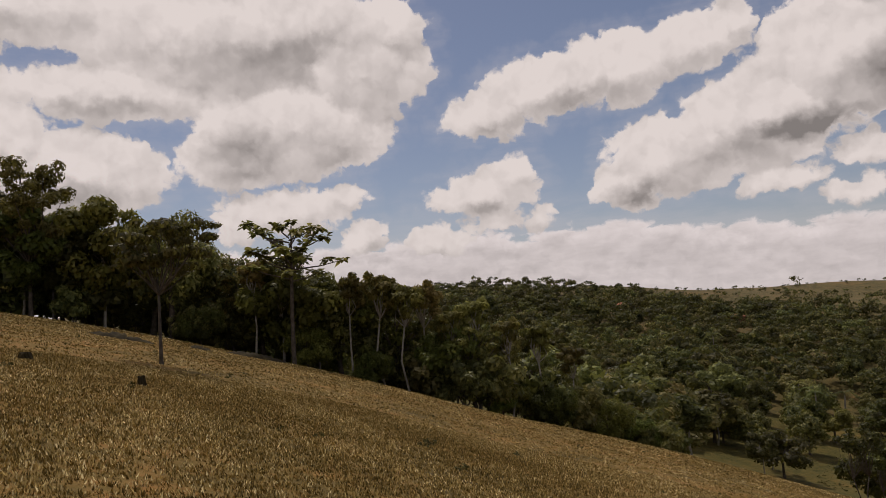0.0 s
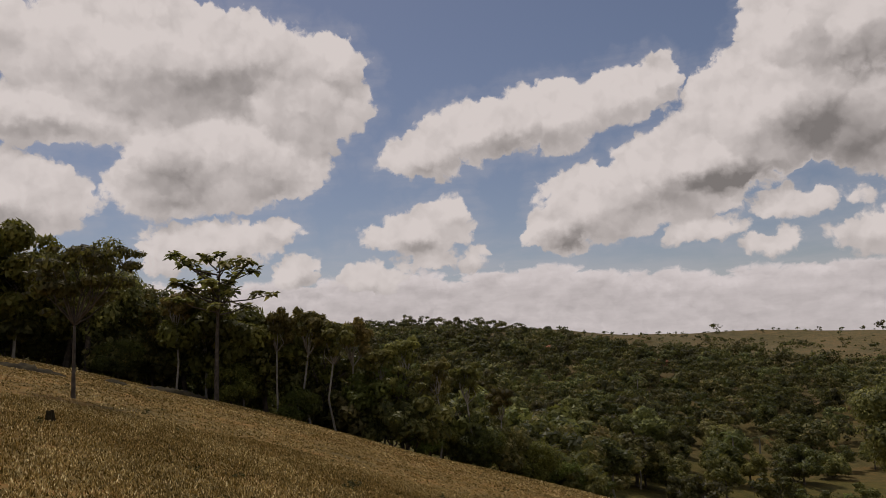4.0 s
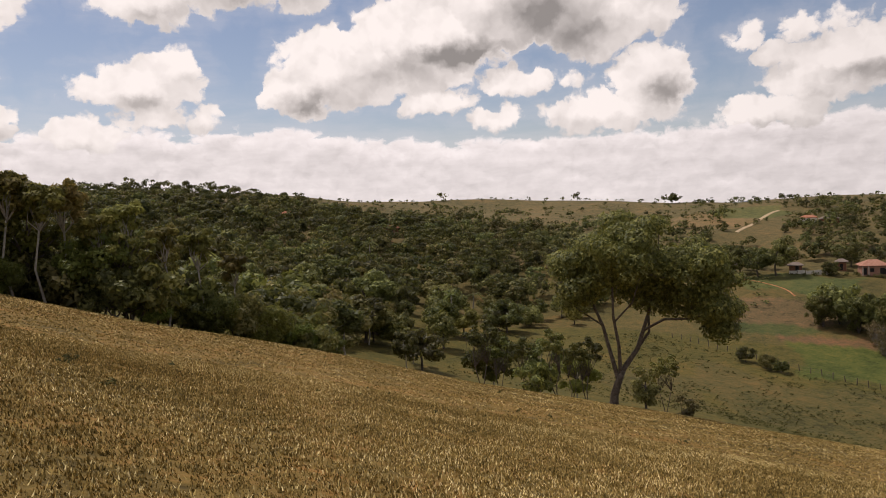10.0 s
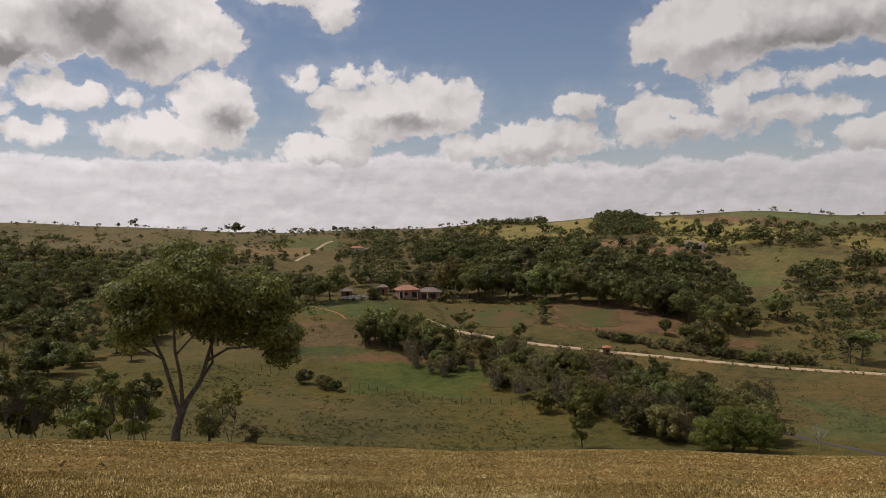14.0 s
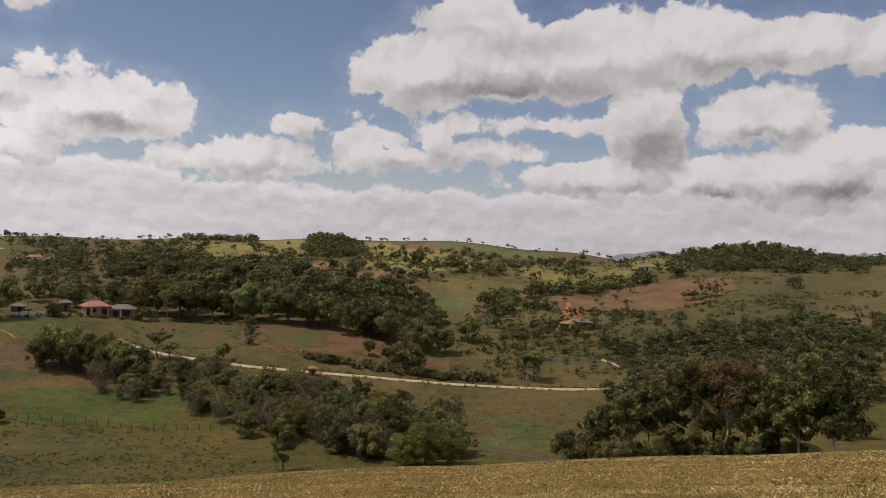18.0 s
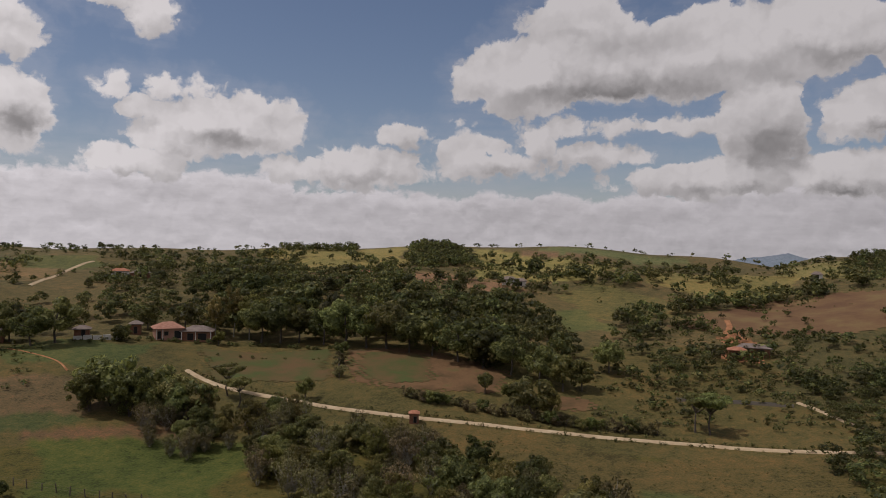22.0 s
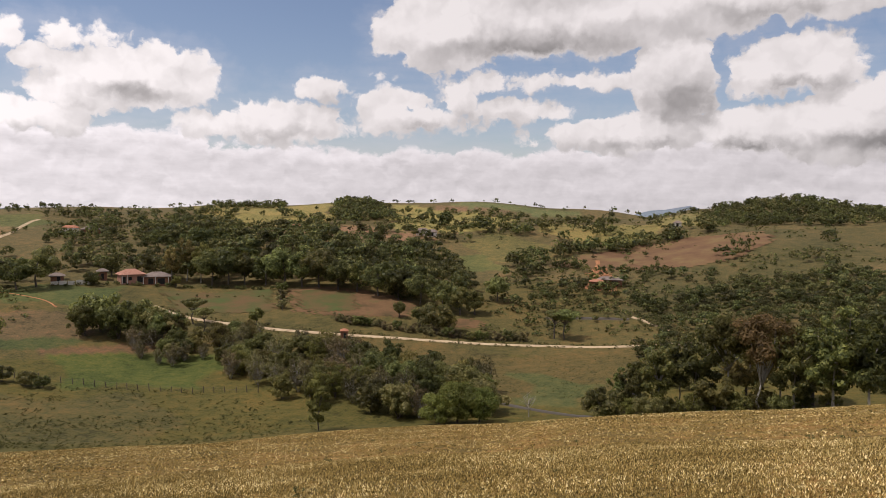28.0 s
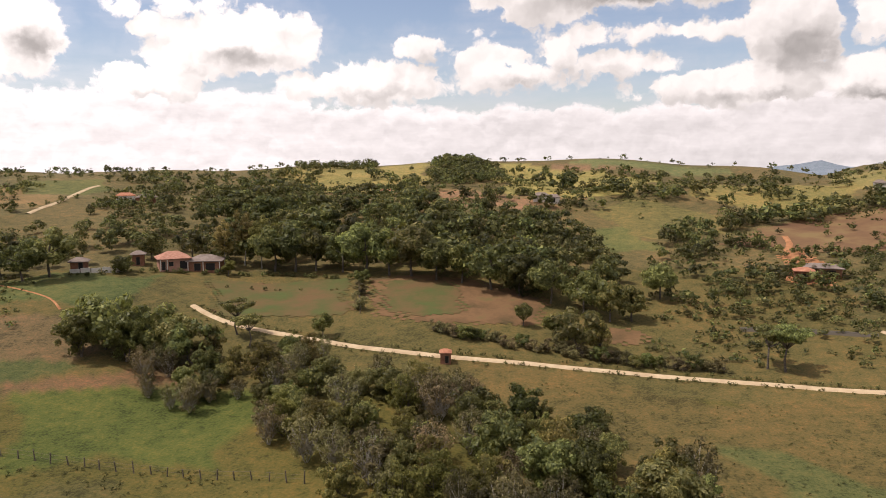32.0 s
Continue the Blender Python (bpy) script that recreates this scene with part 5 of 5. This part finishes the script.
PINK = plain("pink_plaster", [(0.3, (0.28, 0.145, 0.10)), (0.7, (0.37, 0.21, 0.15))], 0.8, 0.9)
PINK_ROOF = plain("pale_clay_roof", [(0.3, (0.26, 0.125, 0.085)), (0.55, (0.35, 0.18, 0.125)), (0.75, (0.40, 0.23, 0.17))], 1.6, 0.9)
WHITE = plain("white_plaster", [(0.3, (0.50, 0.46, 0.40)), (0.7, (0.66, 0.62, 0.56))], 0.6, 0.9)
BROWN = plain("brown_brick", [(0.3, (0.16, 0.075, 0.045)), (0.7, (0.26, 0.13, 0.08))], 1.5, 0.9)
CLAY = plain("clay_roof", [(0.3, (0.24, 0.10, 0.06)), (0.55, (0.36, 0.16, 0.095)), (0.75, (0.42, 0.22, 0.14))], 1.2, 0.9)
GREY_ROOF = plain("weathered_roof", [(0.3, (0.13, 0.10, 0.085)), (0.7, (0.24, 0.19, 0.16))], 1.0, 0.9)
# near-black colour that carries the shade inside doors and windows
DARK = plain("interior_shade", [(0.3, (0.012, 0.011, 0.010)), (0.7, (0.02, 0.018, 0.016))], 2.0, 0.7)


def hip(bm, w, d, z, rise, over, ridge):
    """A hipped roof with thickness over a w by d plan; ridge: length of its ridge."""
    x, y, r = w / 2 + over, d / 2 + over, ridge / 2
    for lift in (0.0, 0.16):
        v = [bm.verts.new(p) for p in ((-x, -y, z + lift), (x, -y, z + lift), (x, y, z + lift), (-x, y, z + lift), (-r, 0, z + rise + lift), (r, 0, z + rise + lift))]
        for f in ((0, 1, 5, 4), (1, 2, 5), (2, 3, 4, 5), (3, 0, 4)):
            bm.faces.new([v[k] for k in f])
        if lift == 0.0:
            low = v
    for k in range(4):
        bm.faces.new([low[k], low[(k + 1) % 4], v[(k + 1) % 4], v[k]])
    bmesh.ops.recalc_face_normals(bm, faces=bm.faces)
    return bm


def walls(parent, w, d, h, mat, gaps):
    """Four walls 0.2 m thick; gaps in the front one: centre, width, foot, top."""
    t = 0.2
    part("wall", box(bmesh.new(), 0, d / 2 - t / 2, h / 2 - 0.4, w, t, h + 0.8), mat, parent)
    for sx in (-1, 1):
        part("wall", box(bmesh.new(), sx * (w / 2 - t / 2), 0, h / 2 - 0.4, t, d - 2 * t, h + 0.8), mat, parent)
    bm = bmesh.new()
    edge = -w / 2
    for c, gw, z0, z1 in sorted(gaps):
        box(bm, (edge + c - gw / 2) / 2, -d / 2 + t / 2, h / 2 - 0.4, c - gw / 2 - edge, t, h + 0.8)
        box(bm, c, -d / 2 + t / 2, (z1 + h) / 2, gw, t, h - z1)
        box(bm, c, -d / 2 + t / 2, (z0 - 0.8) / 2, gw, t, z0 + 0.8)
        edge = c + gw / 2
    box(bm, (edge + w / 2) / 2, -d / 2 + t / 2, h / 2 - 0.4, w / 2 - edge, t, h + 0.8)
    part("wall", bm, mat, parent)
    # a dark sheet closes each gap in place of the shade indoors
    for c, gw, z0, z1 in gaps:
        leaf = part("door" if z0 < 0.3 else "window", box(bmesh.new(), c, -d / 2 + t * 0.9, (z0 + z1) / 2, gw, 0.06, z1 - z0), DARK, parent, "dark sheet with the opening's shade in its colour")
        bm = bmesh.new()
        for sx in (-1, 1):
            box(bm, c + sx * (gw / 2 - 0.04), -d / 2 + 0.03, (z0 + z1) / 2, 0.08, 0.08, z1 - z0)
        box(bm, c, -d / 2 + 0.03, z1 - 0.04, gw - 0.16, 0.08, 0.08)
        part("frame", bm, POST, leaf, "weathered wooden frame")


def house(name, az, dist, w, d, h, rise, wall_mat, roof_mat, gaps, label, over=0.5, ridge=0.35, skew=0.0):
    x, y = polar(az, dist)
    e = stand_empty(name, x, y)
    e.rotation_euler[2] += radians(skew)
    walls(e, w, d, h, wall_mat, gaps)
    part("roof", hip(bmesh.new(), w, d, h, rise, over, w * ridge), roof_mat, e)
    return tagged(e, label, "house")


main = house("farmhouse", 55.5, 241, 6.8, 5.6, 2.6, 1.5, PINK, PINK_ROOF, [(-2.5, 0.9, 0.1, 2.1), (-0.8, 1.1, 0.9, 2.0), (2.0, 1.7, 0.1, 2.1)], "pink plastered farmhouse with a hipped clay tile roof", skew=12)
for k in (-3.2, -1.7):
    part("pillar", box(bmesh.new(), k, -3.15, 1.25, 0.18, 0.18, 2.6), WHITE, main, "white porch pillar")
grey = house("outbuilding", 57.3, 241, 7.6, 5.0, 2.3, 1.3, BROWN, GREY_ROOF, [(-1.6, 1.6, 0.1, 1.9), (1.4, 2.2, 0.1, 1.9)], "low outbuilding with a weathered grey-brown roof", skew=-6)
for k in (-3.7, -0.2, 3.6):
    part("pillar", box(bmesh.new(), k, -2.9, 1.1, 0.18, 0.18, 2.3), WHITE, grey, "white porch pillar")
house("brown_hut", 50.7, 239, 3.4, 3.0, 2.0, 0.9, BROWN, GREY_ROOF, [(0.4, 1.0, 0.1, 2.0)], "small brown brick hut beside the dark tree")
house("tall_hut", 53.6, 244, 2.6, 2.6, 2.5, 0.8, BROWN, GREY_ROOF, [(0.0, 0.9, 0.1, 2.0)], "narrow brown hut behind the garden wall")
house("edge_house", 46.0, 236, 6.0, 5.0, 2.7, 1.4, BROWN, GREY_ROOF, [(0.0, 1.2, 0.1, 2.1)], "brown house with a weathered roof among trees")
for az, dist, w, h, wm_, rm_ in ((52.9, 322, 7.0, 1.9, BROWN, GREY_ROOF), (51.6, 330, 6.0, 2.0, WHITE, CLAY), (53.7, 326, 4.0, 1.8, BROWN, GREY_ROOF), (67.6, 322, 4.5, 2.2, WHITE, CLAY), (77.5, 314, 5.5, 1.8, WHITE, GREY_ROOF), (78.3, 312, 4.0, 1.8, WHITE, GREY_ROOF), (12.3, 300, 5.5, 2.4, WHITE, CLAY), (18.6, 290, 8.0, 2.2, BROWN, CLAY), (20.4, 292, 6.0, 2.2, BROWN, CLAY), (97.3, 345, 3.5, 1.8, WHITE, GREY_ROOF)):
    house("far_house", az, dist, w, 4.0, h, 1.0, wm_, rm_, [(0.0, 1.0, 0.1, 1.7)], "small far farmhouse on the hillside", over=0.3, ridge=0.5)
shed = house("farm_shed", 92.4, 236, 7.5, 4.0, 1.9, 0.8, BROWN, GREY_ROOF, [(-2.0, 1.6, 0.1, 1.6), (1.6, 1.8, 0.1, 1.6)], "low brick shed on raw orange earth", ridge=0.6)
house("kiln_hut", 91.4, 232, 3.6, 3.0, 2.2, 0.7, BROWN, CLAY, [(0.0, 1.2, 0.1, 1.7)], "small red brick hut on orange earth")
kiosk = house("roadside_hut", 71.3, 179.5, 1.8, 1.6, 1.8, 0.5, BROWN, CLAY, [(0.2, 0.7, 0.1, 1.4)], "small red-brown hut standing beside the dirt road", over=0.2)
x, y = polar(51.6, 236)
wall = stand_empty("garden_wall", x, y)
for k in range(5):
    part("wall_panel", box(bmesh.new(), -4.4 + 2.2 * k, 0, 0.5, 2.0, 0.18, 1.5 if k % 2 else 1.2), WHITE, wall)
tagged(wall, "low white garden wall in front of the farm", "wall")

# ---- fences, stumps and earth banks ----
def post_mesh():
    bm = bmesh.new()
    bmesh.ops.create_cone(bm, cap_ends=True, segments=6, radius1=0.09, radius2=0.07, depth=1.5, matrix=Matrix.Translation((0, 0, 0.6)))
    me = bpy.data.meshes.new("post")
    bm.to_mesh(me)
    bm.free()
    me.materials.append(POST)
    return me


POST_MESH = post_mesh()


def fence(pts, gap, label, seed):
    r = random.Random(seed)
    e = new("fence")
    foot = []
    for (x0, y0), (x1, y1) in zip(pts, pts[1:]):
        n = max(1, int(math.hypot(x1 - x0, y1 - y0) / gap))
        foot += [(x0 + (x1 - x0) * k / n + r.uniform(-0.15, 0.15), y0 + (y1 - y0) * k / n) for k in range(n)]
    for x, y in foot:
        o = new("post", POST_MESH)
        o.matrix_world = Matrix.LocRotScale((x, y, float(ground(x, y))), Euler((r.uniform(-0.12, 0.12), r.uniform(-0.12, 0.12), r.uniform(0, 3))), (1, 1, r.uniform(0.8, 1.15)))
        o.parent = e
    for z in (0.55, 1.05):
        tv, tf = tube([(x, y, float(ground(x, y)) + z) for x, y in foot], [0.012] * len(foot), 4)
        mesh_ob("wire", tv, tf, POST, e)
    return tagged(e, label, "fence")


fence([(111, 123), (118.5, 96.5), (125.8, 66.6), (127, 58)], 2.0, "wire fence on rough wooden posts across the pasture", 1)
fence([(210, 92), (196, 86), (184, 80)], 2.2, "row of fence posts between the two fields", 2)


BANK_SOIL = plain("bank_soil", [(0.35, (0.022, 0.018, 0.011)), (0.55, (0.045, 0.036, 0.018)), (0.7, (0.09, 0.07, 0.03))], 3.0, 0.95, relief=0.6)


def stump(az, dist, h, r):
    x, y = polar(az, dist)
    rng = random.Random(int(dist))
    bm = bmesh.new()
    bmesh.ops.create_cone(bm, cap_ends=True, segments=12, radius1=r * 1.3, radius2=r * 0.8, depth=h, matrix=Matrix.Translation((0, 0, h / 2 - 0.06)))
    bmesh.ops.subdivide_edges(bm, edges=bm.edges, cuts=2)
    for v in bm.verts:
        v.co += Vector((rng.uniform(-1, 1), rng.uniform(-1, 1), rng.uniform(-1, 1))) * r * 0.18
    me = bpy.data.meshes.new("tree_stump")
    bm.to_mesh(me)
    bm.free()
    me.materials.append(BANK_SOIL)
    o = new("tree_stump", me)
    o.location = (x, y, float(ground(x, y)))
    return tagged(o, "dark weathered tree stump in the dry meadow", "stump", "meadow stumps")


stump(-24.7, 15.4, 0.24, 0.075)
stump(-32.0, 17.7, 0.18, 0.13)


def earth_bank(a0, d0, a1, d1, width, height, seed):
    p, q = Vector(polar(a0, d0)), Vector(polar(a1, d1))
    r = random.Random(seed)
    n, k = 26, 7
    v, f = [], []
    across = Vector((-(q - p)[1], (q - p)[0])).normalized()
    for i in range(n):
        u = i / (n - 1)
        c = p.lerp(q, u)
        wd = width * (0.35 + 0.65 * math.sin(math.pi * u)) * r.uniform(0.7, 1.2)
        for j in range(k):
            s = j / (k - 1) - 0.5
            e = c + across * s * wd
            hz = height * math.sin(math.pi * u) * math.cos(math.pi * s) * r.uniform(0.5, 1.2)
            v.append((e[0], e[1], float(ground(e[0], e[1])) - 0.03 + hz))
        if i:
            f += [((i - 1) * k + j, (i - 1) * k + j + 1, i * k + j + 1, i * k + j) for j in range(k - 1)]
    return tagged(mesh_ob("earth_bank", v, f, BANK_SOIL, None, True), "low dark eroded earth bank in the meadow", "bank", "eroded banks", "structure")


earth_bank(-28.5, 33, -23.5, 33, 1.0, 0.28, 1)
earth_bank(-21.5, 36, -19.5, 36, 0.9, 0.22, 2)
earth_bank(-19, 38, -13.8, 40, 1.3, 0.3, 3)

# a leafless tree by the river
rng = np.random.default_rng(9)
x, y = polar(86.3, 119)
limbs = [tube([(0, 0, -0.2), (0.05, 0, 1.2), (0.1, 0.1, 2.4)], [0.11, 0.08, 0.06])]
for k in range(9):
    a = k * 2.4
    s0 = Vector((0.08, 0.05, 1.0 + 0.16 * k))
    e = s0 + Vector((math.cos(a) * 1.2, math.sin(a) * 1.2, 1.5 + 0.4 * rng.random()))
    limbs.append(tube([s0, s0.lerp(e, 0.5) + Vector((0, 0, -0.15)), e], [0.05, 0.035, 0.01], 5))
    for j in range(3):
        t0 = s0.lerp(e, 0.45 + 0.15 * j)
        limbs.append(tube([t0, t0 + Vector((rng.normal() * 0.5, rng.normal() * 0.5, 0.6))], [0.025, 0.006], 4))
tv, tf = join(limbs)
bare = mesh_ob("bare_tree", tv, tf, BARK_PALE, None, True)
bare.location = (x, y, float(ground(x, y)))
tagged(bare, "small leafless grey tree beside the river", "tree")
